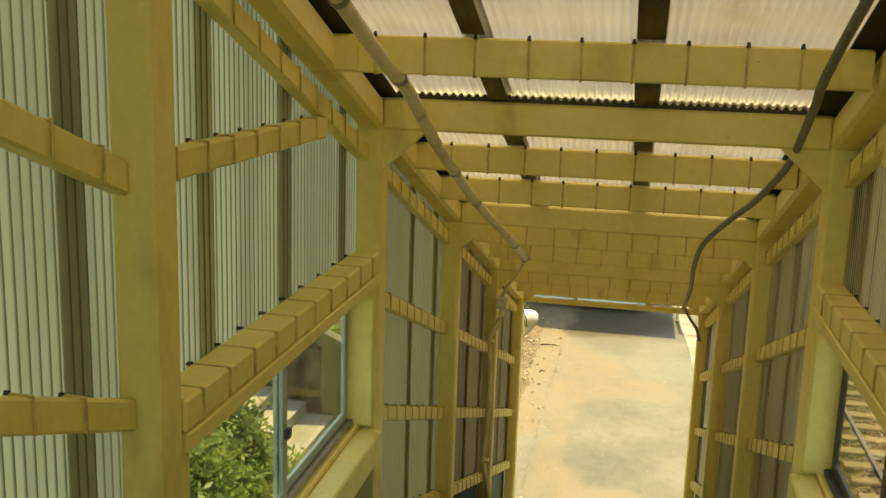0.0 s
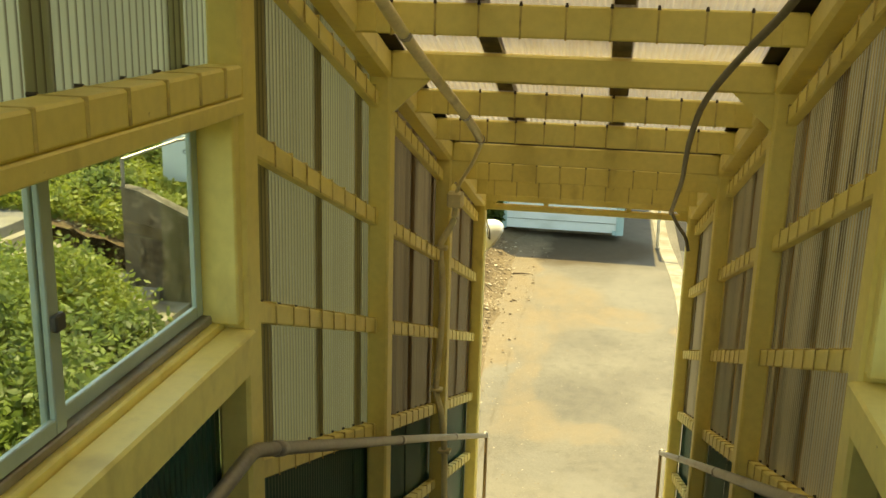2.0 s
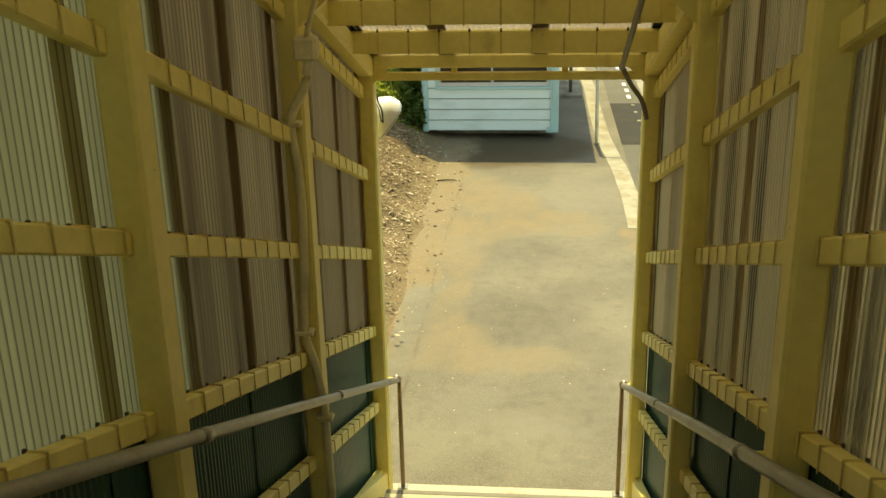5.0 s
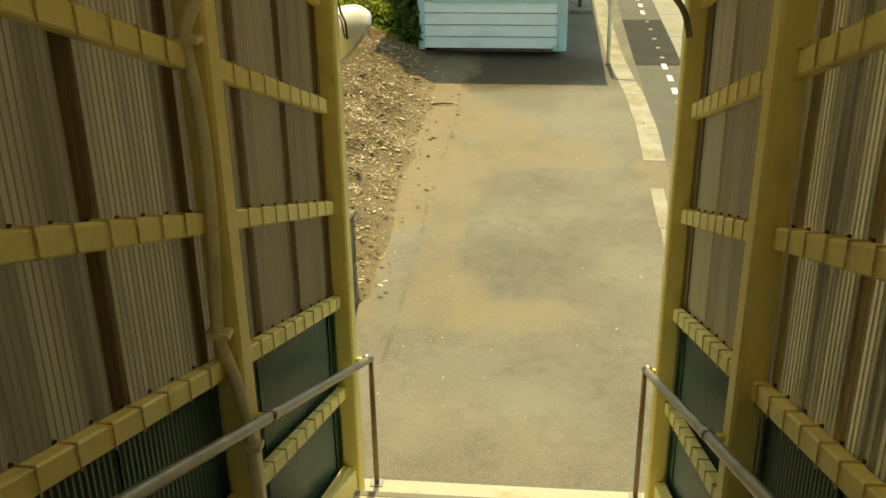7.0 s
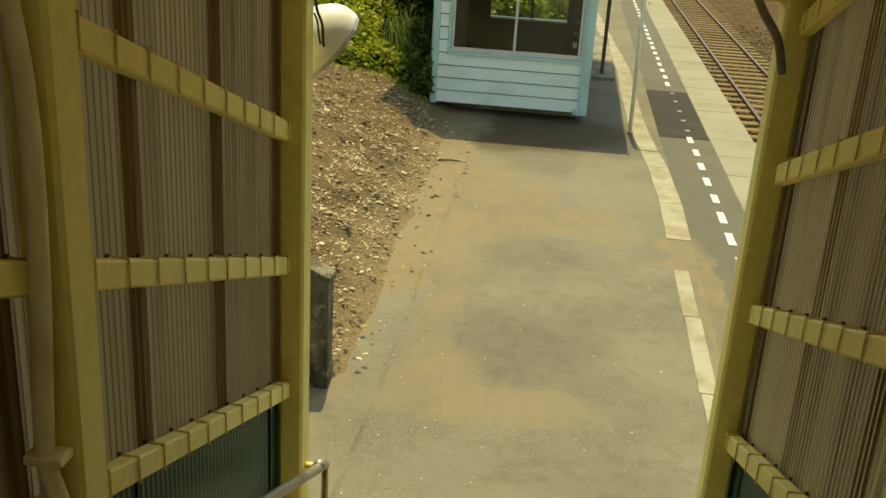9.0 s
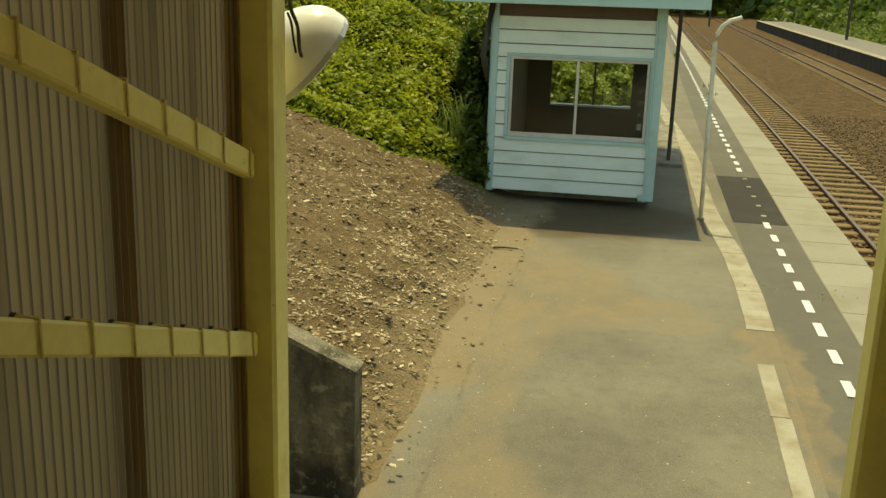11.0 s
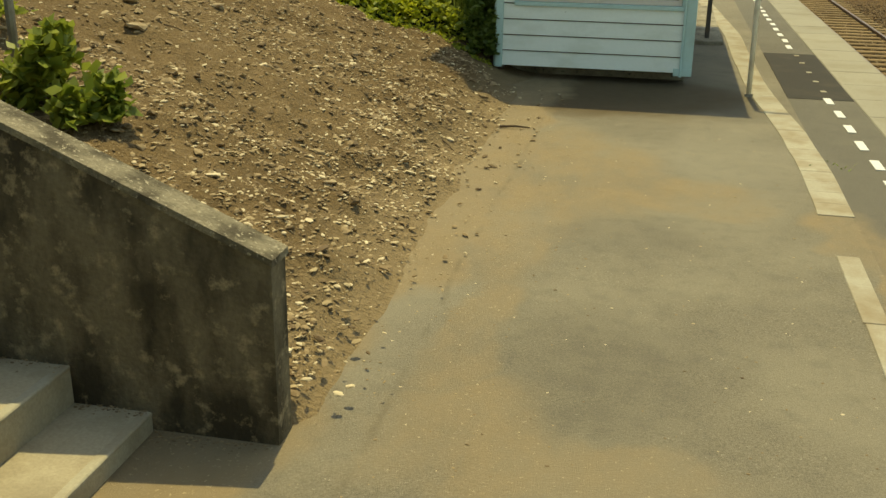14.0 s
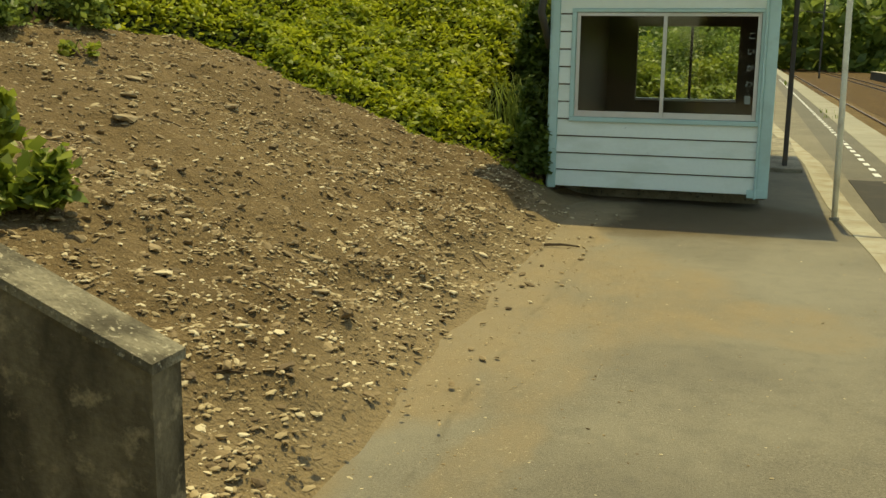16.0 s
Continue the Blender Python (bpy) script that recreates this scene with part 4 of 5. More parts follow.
# ---- shelter on the platform ----
KX0, KX1, KY0, KY1 = -1.93, 0.455, 20.81, 24.9
kiosk = thing("waiting_shelter", (-0.7, 22.8, 0), "small pale blue timber waiting shelter with white-framed windows", "shelter")
wx0, wx1, wz0, wz1 = -1.675, 0.295, 0.955, 2.105
low = 4
for i in range(16):
    h = 0.193
    z = 0.165 + h * i
    z1 = z + h - 0.016
    if z1 > 2.85:
        break
    spans = [(KX0 + 0.07, KX1 - 0.10)] if i < low or z > wz1 + 0.04 else [(KX0 + 0.07, wx0 - 0.052), (wx1 + 0.052, KX1 - 0.10)]
    for a, b in spans:
        if b - a > 0.02:
            s = Shape().box((a, KY0 - 0.022, z), (b, KY0 + 0.01, z1), 0.003, lambda q: (q[0], q[1] + 0.018 * (q[2] - z) / (z1 - z), q[2]))
            part("siding_board", s, SIDING, kiosk)
    if z < wz1 + 0.04 < z1:
        part("siding_board", Shape().box((KX0 + 0.07, KY0 - 0.015, wz1 + 0.042), (KX1 - 0.10, KY0 + 0.012, z1), 0.003), SIDING, kiosk)
part("front_wall", Shape().box((KX0, KY0 + 0.031, 0.168), (wx0, KY0 + 0.09, 2.85)).box((wx1, KY0 + 0.031, 0.168), (KX1, KY0 + 0.09, 2.85)).box((wx0, KY0 + 0.031, 0.168), (wx1, KY0 + 0.09, wz0)).box((wx0, KY0 + 0.031, wz1), (wx1, KY0 + 0.09, 2.85)), BROWN, kiosk, "brown inner board")
part("side_wall", Shape().box((KX0, KY0 + 0.09, 0.1), (KX0 + 0.08, KY1, 2.85)), BROWN, kiosk)
part("side_wall", Shape().box((KX1 - 0.08, KY0 + 0.09, 0.1), (KX1, KY0 + 2.3, 2.85)).box((KX1 - 0.08, KY0 + 3.3, 0.1), (KX1, KY1, 2.85)).box((KX1 - 0.08, KY0 + 2.3, 2.1), (KX1, KY0 + 3.3, 2.85)), BROWN, kiosk)
bx0, bx1, bz0, bz1 = -1.42, 0.03, 0.97, 2.05
part("rear_wall", Shape().box((KX0, KY1 - 0.08, 0.1), (bx0, KY1, 2.85)).box((bx1, KY1 - 0.08, 0.1), (KX1, KY1, 2.85)).box((bx0, KY1 - 0.08, 0.1), (bx1, KY1, bz0)).box((bx0, KY1 - 0.08, bz1), (bx1, KY1, 2.85)), BROWN, kiosk)
part("rear_sill", Shape().box((bx0, KY1 - 0.12, bz0), (bx1, KY1 + 0.02, bz0 + 0.035), 0.004), ALU, kiosk)
part("mullion", Shape().box((-0.66, KY1 - 0.06, bz0 + 0.036), (-0.62, KY1 - 0.02, bz1), 0.004), SASHDARK, kiosk)
part("floor_slab", Shape().box((KX0 + 0.1, KY0 + 0.45, -0.03), (KX1 - 0.05, KY1 - 0.05, 0.10), 0.01), CONCRETE, kiosk)
part("bench", Shape().box((KX0 + 0.09, KY0 + 0.4, 0.42), (KX0 + 0.5, KY1 - 0.2, 0.46), 0.006).box((KX0 + 0.12, KY0 + 0.5, 0.081), (KX0 + 0.46, KY0 + 0.55, 0.419)).box((KX0 + 0.12, KY1 - 0.5, 0.081), (KX0 + 0.46, KY1 - 0.45, 0.419)), BROWN, kiosk)
rf = part("shelter_roof", Shape().box((-2.55, 20.24, 2.86), (0.98, 27.5, 2.97), 0.02), DARKPOST, kiosk, "dark flat roof that reaches over the platform")
part("fascia", Shape().box((-2.57, 20.21, 2.84), (1.0, 20.239, 2.99), 0.006), TRIM, rf)
for a, b in ((KX0 - 0.02, KX0 + 0.07), (KX1 - 0.10, KX1 + 0.02)):
    part("corner_trim", Shape().box((a, KY0 - 0.035, 0.14), (b, KY0 + 0.03, 2.85), 0.006), TRIM, kiosk, "light blue corner board")
part("corner_trim", Shape().box((KX0 - 0.05, KY0 + 0.031, 0.10), (KX0 - 0.021, KY0 + 0.10, 2.85), 0.004), TRIM, kiosk)
part("down_pipe", Shape().tube([(KX1 - 0.115, KY0 - 0.05, 0.12), (KX1 - 0.115, KY0 - 0.05, 2.84)], 0.016, 8), TRIM, kiosk)
part("base_board", Shape().box((KX1 - 0.2, KY0 - 0.05, 0.13), (KX1 + 0.015, KY0 - 0.036, 0.22), 0.004), TRIM, kiosk)
win = part("window", Shape().box((wx0 - 0.05, KY0 - 0.04, wz0 - 0.05), (wx1 + 0.05, KY0 + 0.03, wz0), 0.005).box((wx0 - 0.05, KY0 - 0.035, wz1), (wx1 + 0.05, KY0 + 0.03, wz1 + 0.04), 0.005)
           .box((wx0 - 0.05, KY0 - 0.035, wz0 + 0.0005), (wx0, KY0 + 0.03, wz1 - 0.0005), 0.005).box((wx1, KY0 - 0.035, wz0 + 0.0005), (wx1 + 0.05, KY0 + 0.03, wz1 - 0.0005), 0.005), TRIM, kiosk, "pale blue window surround")
mid = -0.71
for k, (a, b) in enumerate(((wx0 + 0.003, mid + 0.02), (mid - 0.02, wx1 - 0.003))):
    yy = KY0 - 0.012 + 0.022 * k
    part("sash", Shape().box((a, yy, wz0 + 0.003), (a + 0.04, yy + 0.02, wz1 - 0.003), 0.003).box((b - 0.04, yy, wz0 + 0.003), (b, yy + 0.02, wz1 - 0.003), 0.003)
         .box((a + 0.0405, yy, wz0 + 0.003), (b - 0.0405, yy + 0.02, wz0 + 0.07), 0.003).box((a + 0.0405, yy, wz1 - 0.04), (b - 0.0405, yy + 0.02, wz1 - 0.003), 0.003), ALU, win, "silver aluminium sliding sash")
    g = part("pane", Shape().box((a + 0.039, yy + 0.008, wz0 + 0.068), (b - 0.039, yy + 0.012, wz1 - 0.038), 0.0005), GLASS, win, "clear window glass")
    g.visible_shadow = False


def lettering(body, size, m, material, parent, label):
    cu = bpy.data.curves.new("text", "FONT")
    cu.body, cu.size, cu.extrude, cu.align_x, cu.align_y = body, size, 0.001, "CENTER", "CENTER"
    tmp = bpy.data.objects.new("text", cu)
    scene.collection.objects.link(tmp)
    me = bpy.data.meshes.new_from_object(tmp.evaluated_get(bpy.context.evaluated_depsgraph_get()))
    bpy.data.objects.remove(tmp)
    me.materials.clear()
    me.materials.append(material)
    return part("letter", me, material, parent, label, at=m)


for i, ch in enumerate("こいかわ"):
    lettering(ch, 0.085, pose(0.20, KY0 + 0.012, 1.86 - 0.17 * i, 90, 0, 0), PALEINK, win, "pale painted letter")
part("number_bar", Shape().box((0.165, KY0 + 0.009, 1.14), (0.225, KY0 + 0.0125, 1.23), 0.001), PALEINK, win)
part("roof_brace", Shape().tube([(-2.0, 20.95, 1.72), (-2.06, 20.7, 2.1), (-1.95, 20.73, 2.85)], 0.045, 8), DARKPOST, kiosk, "dark leaning drain pipe", smooth=True)
for y in (25.0,):
    part("canopy_post", Shape().box((0.75, y - 0.035, 0.0), (0.82, y + 0.035, 2.86), 0.008), DARKPOST, kiosk, "dark steel canopy post")
ped = thing("shelter_base", (0.8, 24, 0), "low concrete base beside the shelter", "concrete base", kind="structure")
part("slab", Shape().box((0.48, 24.6, -0.05), (1.02, 30, 0.06), 0.01), CONCRETE, ped)

pole = thing("sign_pole", (1.135, 20.40, 0), "slender cream-painted steel pole on the platform", "pole")
part("shaft", Shape().tube([(1.14, 20.40, -0.02), (1.12, 20.41, 1.4), (1.105, 20.42, 2.42), (1.125, 20.42, 2.54), (1.18, 20.42, 2.64), (1.27, 20.42, 2.71), (1.42, 20.42, 2.76)], 0.030, 10), WHITEPOST, pole, smooth=True)
part("foot", Shape().tube([(1.14, 20.40, -0.01), (1.14, 20.40, 0.03)], 0.05, 10), CONCRETE, pole)

# ---- lamp beside the stair mouth ----
lamp = thing("platform_lamp", (-1.02, 9.78, 2.7), "white enamelled lamp head with a frosted lens beside the stair mouth", "lamp")


def half_egg(cx, cy, cz, lx, ly, up, down):
    s, n, mm = Shape(), 18, 8
    for j in range(mm + 1):
        a = math.pi / 2 * j / mm
        for i in range(n):
            b = 2 * math.pi * i / n
            ex = lx * (1.25 if math.cos(b) > 0 else 0.9)
            hgt = up if up else -down
            s.v.append((cx + ex * math.cos(b) * math.cos(a), cy + ly * math.sin(b) * math.cos(a), cz + hgt * math.sin(a)))
    for j in range(mm):
        for i in range(n):
            k = (i + 1) % n
            q = (j * n + i, j * n + k, (j + 1) * n + k, (j + 1) * n + i)
            s.f.append(q if up else q[::-1])
    return s


tilt = Matrix.Translation((-0.935, 9.78, 2.677)) @ Matrix.Rotation(radians(-43), 4, "Y") @ Matrix.Rotation(radians(30), 4, "X")
for nm, shp, mt, lb in (("hood", half_egg(0, 0, 0.010, 0.19, 0.15, 0.16, 0), LAMPWHITE, "white enamelled hood"), ("lens", half_egg(0.0, 0, -0.010, 0.165, 0.13, 0, 0.035), LENS, "frosted bowl lens")):
    part(nm, shp.mesh(nm, mt, True), mt, lamp, lb, at=tilt)
band = Shape().tube([(0, 0, -0.010), (0, 0, 0.010)], 1.0, 18)
band.v = [(x * 0.188 * (1.25 if x > 0 else 0.9), y * 0.149, z) for x, y, z in band.v]
part("rim", band.mesh("rim", ALU), ALU, lamp, "grey metal rim", at=tilt)
part("arm", Shape().tube([(-1.046, 9.55, 2.70), (-1.05, 9.64, 2.64), (-1.03, 9.76, 2.63)], 0.02, 8), YELLOW, lamp)
part("lead", Shape().tube(smooth_path([(-0.93, 9.595, 3.05), (-0.90, 9.61, 2.93), (-0.885, 9.60, 2.87), (-0.865, 9.60, 2.82), (-0.862, 9.61, 2.75), (-0.87, 9.66, 2.72)]), 0.006, 6), RUBBER, lamp, "black lamp lead")
part("lead", Shape().tube(smooth_path([(-0.90, 9.61, 2.86), (-0.885, 9.60, 2.83), (-0.878, 9.60, 2.78), (-0.872, 9.605, 2.74)]), 0.004, 6), RUBBER, lamp, "black lamp lead")
set_in_frame({"platform_lamp"})

# ---- concrete side stairs ----
cw = thing("side_wall", (-3.4, 12, 0), "stained grey concrete wall with a sloping top", "retaining wall", kind="structure")
wl = Shape().prism([(-1.41, -0.25), (-1.41, 0.765), (-5.30, 2.44), (-5.52, 2.48), (-5.52, -0.25)], 1, 11.85, 12.01)
part("wall_face", wl, WALLCONC, cw)
cap = Shape().prism([(-1.398, 0.752), (-1.398, 0.785), (-5.30, 2.468), (-5.53, 2.508), (-5.53, 2.475), (-5.30, 2.435)], 1, 11.838, 12.022)
part("wall_cap", cap, CAPCONC, cw, "pitted worn top edge")
ss = thing("side_stairs", (-3.6, 11.1, 0), "pale concrete stairs that climb the bank", "stairs", kind="structure")
for i in range(13):
    x1, z = -2.01 - 0.385 * i, 0.0 + (0.030 if i else 0) + 0.158 * i
    stp = part("step", Shape().box((x1 - 0.43, 10.25, z - 0.45), (x1, 11.845, z), 0.012), STEPCONC, ss)
    part("nosing", Shape().box((x1 - 0.05, 10.26, z - 0.02), (x1 + 0.004, 11.835, z + 0.004), 0.006), STRIP, stp, "pale worn step edge")
part("upper_landing", Shape().box((-9.0, 10.25, 1.5), (-6.75, 11.845, 2.06), 0.01), CONCRETE, ss)
rl = thing("guard_rail", (-5.55, 12, 2.45), "grey pipe guard rail on the concrete wall", "guard rail")
part("post", Shape().tube([(-5.50, 11.87, 2.49), (-5.50, 11.87, 2.84)], 0.022, 8), STEEL, rl)
part("top_rail", Shape().tube([(-5.50, 11.87, 2.83), (-5.1, 12.5, 2.98), (-4.6, 13.2, 3.05)], 0.018, 8), STEEL, rl)
sg = thing("welcome_sign", (-5.9, 14.6, 2.0), "white welcome sign board on the bank top", "sign")
face_m = pose(-5.0, 14.1, 2.42, 90, 0, -12) @ Matrix.Diagonal((0.8, 0.8, 0.8, 1))
part("board", Shape().box((-1.5, -0.42, -0.03), (1.5, 0.42, 0.0), 0.006).mesh("board", SIGNWHITE), SIGNWHITE, sg, at=face_m)
for i, ch in enumerate("ようこそ"):
    lettering(ch, 0.27, face_m @ pose(-0.95 + 0.25 * i, 0.18, 0.003), INK, sg, "dark letter")
for i in range(5):
    part("word_bar", Shape().box((0.1 + 0.24 * i, 0.08, 0.001), (0.30 + 0.24 * i, 0.28, 0.004), 0.001).mesh("word_bar", INK), INK, sg, at=face_m)
for i in range(8):
    part("word_bar", Shape().box((-0.7 + 0.19 * i, -0.25, 0.001), (-0.56 + 0.19 * i, -0.11, 0.004), 0.001).mesh("word_bar", INK), INK, sg, at=face_m)
for x, y in ((-6.1, 14.40), (-3.95, 13.94)):
    part("leg", Shape().tube([(x, y, 0.9), (x, y, 2.7)], 0.03, 8), STEEL, sg)

# ---- vegetation ----


def leaf_mesh(name, pts, size, material, up=0.5, seed=1, long=1.5):
    """Many small folded leaves at pts, facing mostly upwards."""
    rng = np.random.default_rng(seed)
    n = len(pts)
    nv = rng.normal(size=(n, 3))
    nv[:, 2] = np.abs(nv[:, 2]) + up
    nv /= np.linalg.norm(nv, axis=1, keepdims=True)
    u = np.cross(nv, rng.normal(size=(n, 3)))
    u /= np.linalg.norm(u, axis=1, keepdims=True) + 1e-9
    w = np.cross(nv, u)
    sz = (size * rng.uniform(0.6, 1.4, n))[:, None]
    a = pts - u * sz * 0.5 * long
    b = pts + w * sz * 0.5 - nv * sz * 0.12
    c = pts + u * sz * 0.5 * long - nv * sz * 0.15
    d = pts - w * sz * 0.5 - nv * sz * 0.12
    v = np.stack([a, b, c, d], 1).reshape(-1, 3)
    me = bpy.data.meshes.new(name)
    me.vertices.add(4 * n)
    me.vertices.foreach_set("co", v.astype(np.float32).ravel())
    k = np.arange(n)[:, None] * 4
    tri = np.concatenate([k + np.array([0, 1, 2]), k + np.array([0, 2, 3])], 1).reshape(-1).astype(np.int32)
    me.loops.add(len(tri))
    me.loops.foreach_set("vertex_index", tri)
    me.polygons.add(2 * n)
    me.polygons.foreach_set("loop_start", np.arange(0, 6 * n, 3, dtype=np.int32))
    me.update(calc_edges=True)
    me.validate()
    me.materials.append(material)
    return me


def lumps(x, y, s=1.0):
    return (noise.noise(Vector((x * 0.9, y * 0.9, 2))) * 0.5 + noise.noise(Vector((x * 2.3, y * 2.3, 9))) * 0.28 + noise.noise(Vector((x * 5.5, y * 5.5, 4))) * 0.12) * s


def hedge_front(x):
    """Line where the hedge begins on the bank."""
    return 20.35 - 0.5 * smoothstep(-2.4, -4.9, x) - 2.6 * smoothstep(-5.2, -7.2, x) + 0.25 * math.sin(x * 2.1) + 0.5 * noise.noise(Vector((x * 1.7, 4, 1))) + 0.25 * noise.noise(Vector((x * 6, 9, 1)))


def hedge_top(x, y):
    d = y - hedge_front(x)
    return bank_z(x, y) + 0.34 * smoothstep(-0.02, 0.45, d) + 1.25 * smoothstep(0.2, 5.5, d) + lumps(x, y, 0.35) * smoothstep(0, 0.6, d)


def hollow(x, y):
    """Shaded gap between hedge and shelter, where tall grass grows."""
    return x > -2.95 + 0.3 * noise.noise(Vector((x * 2, y * 2, 31))) and y > 20.95 + 0.5 * (-2.0 - x)


rng = np.random.default_rng(7)
pts = []
while len(pts) < 95000:
    x, y = rng.uniform(-9.5, -1.98), rng.uniform(17, 26)
    d = y - hedge_front(x)
    if d > 0 and not (x > -2.2 and y > 20.75) and not hollow(x, y):
        t = hedge_top(x, y)
        low = bank_z(x, y)
        pts.append((x, y, max(low + 0.02, t - abs(rng.normal()) * 0.10 - 0.3 * rng.random() * (rng.random() < 0.3))))
hedge = thing("hedge", (-4, 22, 1), "dense green leafy hedge creeping over the bank", "hedge", kind="stuff")
part("foliage", leaf_mesh("foliage", np.array(pts), 0.056, LEAF_HEDGE, 0.8, 1), LEAF_HEDGE, hedge)
# dark sheet below the leaves and across the hollow: shade put into colour
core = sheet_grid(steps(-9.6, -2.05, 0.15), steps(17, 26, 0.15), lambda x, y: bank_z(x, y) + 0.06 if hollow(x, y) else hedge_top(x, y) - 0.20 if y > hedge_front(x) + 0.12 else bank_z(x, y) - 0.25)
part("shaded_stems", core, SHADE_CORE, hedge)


def bush(name, x, y, z, rx, ry, rz, n, size, material, seed, label, category="bush", group="", up=0.5, stems=5, kind=""):
    """Stems and a loose crown of leaves gathered in clumps."""
    r = np.random.default_rng(seed)
    b = thing(name, (x, y, z), label, category, group, kind)
    nc = max(6, n // 140)
    cd = r.normal(size=(nc, 3))
    cd /= np.linalg.norm(cd, axis=1, keepdims=True)
    cd[:, 2] = np.abs(cd[:, 2]) * 1.1 - 0.12
    cen = cd * (r.uniform(0.45, 1.0, nc) ** 0.5)[:, None] * np.array([rx, ry, rz]) * 0.86 + np.array([x, y, z + rz * 0.12])
    k = r.integers(0, nc, n)
    p = cen[k] + r.normal(size=(n, 3)) * np.array([rx, ry, rz]) * 0.13
    p[:, 2] = np.maximum(p[:, 2], z + 0.02)
    part("crown", leaf_mesh("crown", p, size, material, up, seed, 2.1 if category == "bush" else 1.5), material, b)
    st = Shape()
    for i in range(stems):
        c = cen[i % nc]
        st.tube([(x + r.normal() * 0.05, y + r.normal() * 0.05, z - 0.1), (x + (c[0] - x) * 0.4, y + (c[1] - y) * 0.4, z + (c[2] - z) * 0.55), tuple(c)], [0.02 + rz * 0.008, 0.012 + rz * 0.005, 0.004], 5)
    part("stems", st, TWIG, b)
    return b


# small plants on the bare slope
bush("shrub", -3.49, 13.68, bank_z(-3.49, 13.68) - 0.02, 0.38, 0.34, 0.50, 1500, 0.072, LEAF_LIGHT, 3, "small bright green shrub on the bare slope", "shrub", up=0.4)
bush("weed", -2.45, 12.6, bank_z(-2.45, 12.6), 0.14, 0.12, 0.12, 260, 0.035, LEAF_BUSH, 4, "small green weed beside the concrete wall", "weed", stems=3)
bush("weed", -5.3, 16.9, bank_z(-5.3, 16.9), 0.2, 0.2, 0.16, 140, 0.05, LEAF_LIGHT, 5, "low yellow-green weed on the bare slope", "weed", stems=3)
for i, (x, y, sc) in enumerate(((-6.2, 16.6, 0.55), (-6.9, 15.6, 0.6), (-6.3, 17.6, 0.7), (-7.4, 14.6, 0.6), (-6.6, 13.4, 0.5), (-7.6, 16.8, 0.8), (-8.4, 18.4, 1.1))):
    bush("shrub", x, y, bank_z(x, y) - 0.05, sc, sc, sc * 0.9, 3600, 0.05, LEAF_BUSH, 20 + i, "leafy green shrub along the top of the bank", "shrub", "bank top shrubs")
# bushes below the landing window
for i, (x, y, z, sc, hh) in enumerate(((-2.2, 4.2, 0.9, 0.9, 1.5), (-2.6, 5.6, 1.0, 1.0, 1.35), (-2.3, 7.0, 0.4, 0.9, 1.2), (-3.4, 6.4, 1.3, 1.0, 1.4), (-3.6, 4.6, 1.6, 1.1, 1.6), (-3.3, 8.0, 0.8, 0.95, 1.05),
                                        (-4.6, 7.2, 1.7, 1.0, 1.0), (-4.8, 5.6, 1.8, 1.1, 1.1), (-4.7, 8.9, 1.5, 0.95, 1.0), (-3.9, 8.4, 1.2, 0.8, 1.0), (-5.9, 9.2, 1.7, 0.9, 0.7), (-4.9, 9.7, 1.5, 0.6, 0.75), (-3.4, 9.1, 0.5, 0.75, 0.65), (-2.4, 8.6, 0.1, 0.8, 0.75), (-6.0, 8.4, 1.8, 1.0, 0.5), (-6.2, 6.6, 1.8, 1.1, 0.8))):
    bush("bush", x, y, z, sc, sc, hh + (0.32 if y < 8.2 and x < -3.9 else 0.0), 11000 if i % 2 else 17000, 0.036 if i % 2 else 0.030, LEAF_BUSH if i % 4 else LEAF_LIGHT, 50 + i, "dense feathery green bush beside the covered stairs", "bush", "bushes by the stairs", stems=7)
# tall growth behind hedge and shelter
for i, (x, y, rx, rz) in enumerate(((-3.4, 26.5, 1.6, 2.2), (-5.6, 27.5, 2.0, 2.4), (-8.5, 27, 2.4, 2.6), (-4.6, 30.5, 1.6, 2.6), (-12, 25, 3.0, 3.0), (-1.8, 46, 2.6, 2.6), (-5.5, 40, 3, 3.5), (-10, 36, 4, 4))):
    bush("tall_shrub", x, y, max(0, bank_z(x, y)) * 0.9, rx, rx, rz, 8000, 0.11, LEAF_BUSH if i % 2 else LEAF_LIGHT, 80 + i, "tall mixed green undergrowth behind the shelter", "shrub", "undergrowth", stems=8)


def blades(name, x, y, z, n, height, spread, material, seed, label):
    r = random.Random(seed)
    s = Shape()
    for i in range(n):
        a, h, b = r.uniform(0, 6.28), height * r.uniform(0.6, 1.1), spread * r.uniform(0.3, 1.2)
        x0, y0 = x + r.gauss(0, 0.12), y + r.gauss(0, 0.12)
        dx, dy = math.cos(a), math.sin(a)
        w = 0.012
        row = []
        for t in (0, 0.4, 0.75, 1.0):
            px, py, pz = x0 + dx * b * t * t, y0 + dy * b * t * t, z + h * (t - 0.35 * t * t * t)
            ww = w * (1 - t * 0.9)
            row += [(px - dy * ww, py + dx * ww, pz), (px + dy * ww, py - dx * ww, pz)]
        s.add(row, [(0, 1, 3, 2), (2, 3, 5, 4), (4, 5, 7, 6)])
    return solid(name, s, material, label, "grass tuft", "stuff")


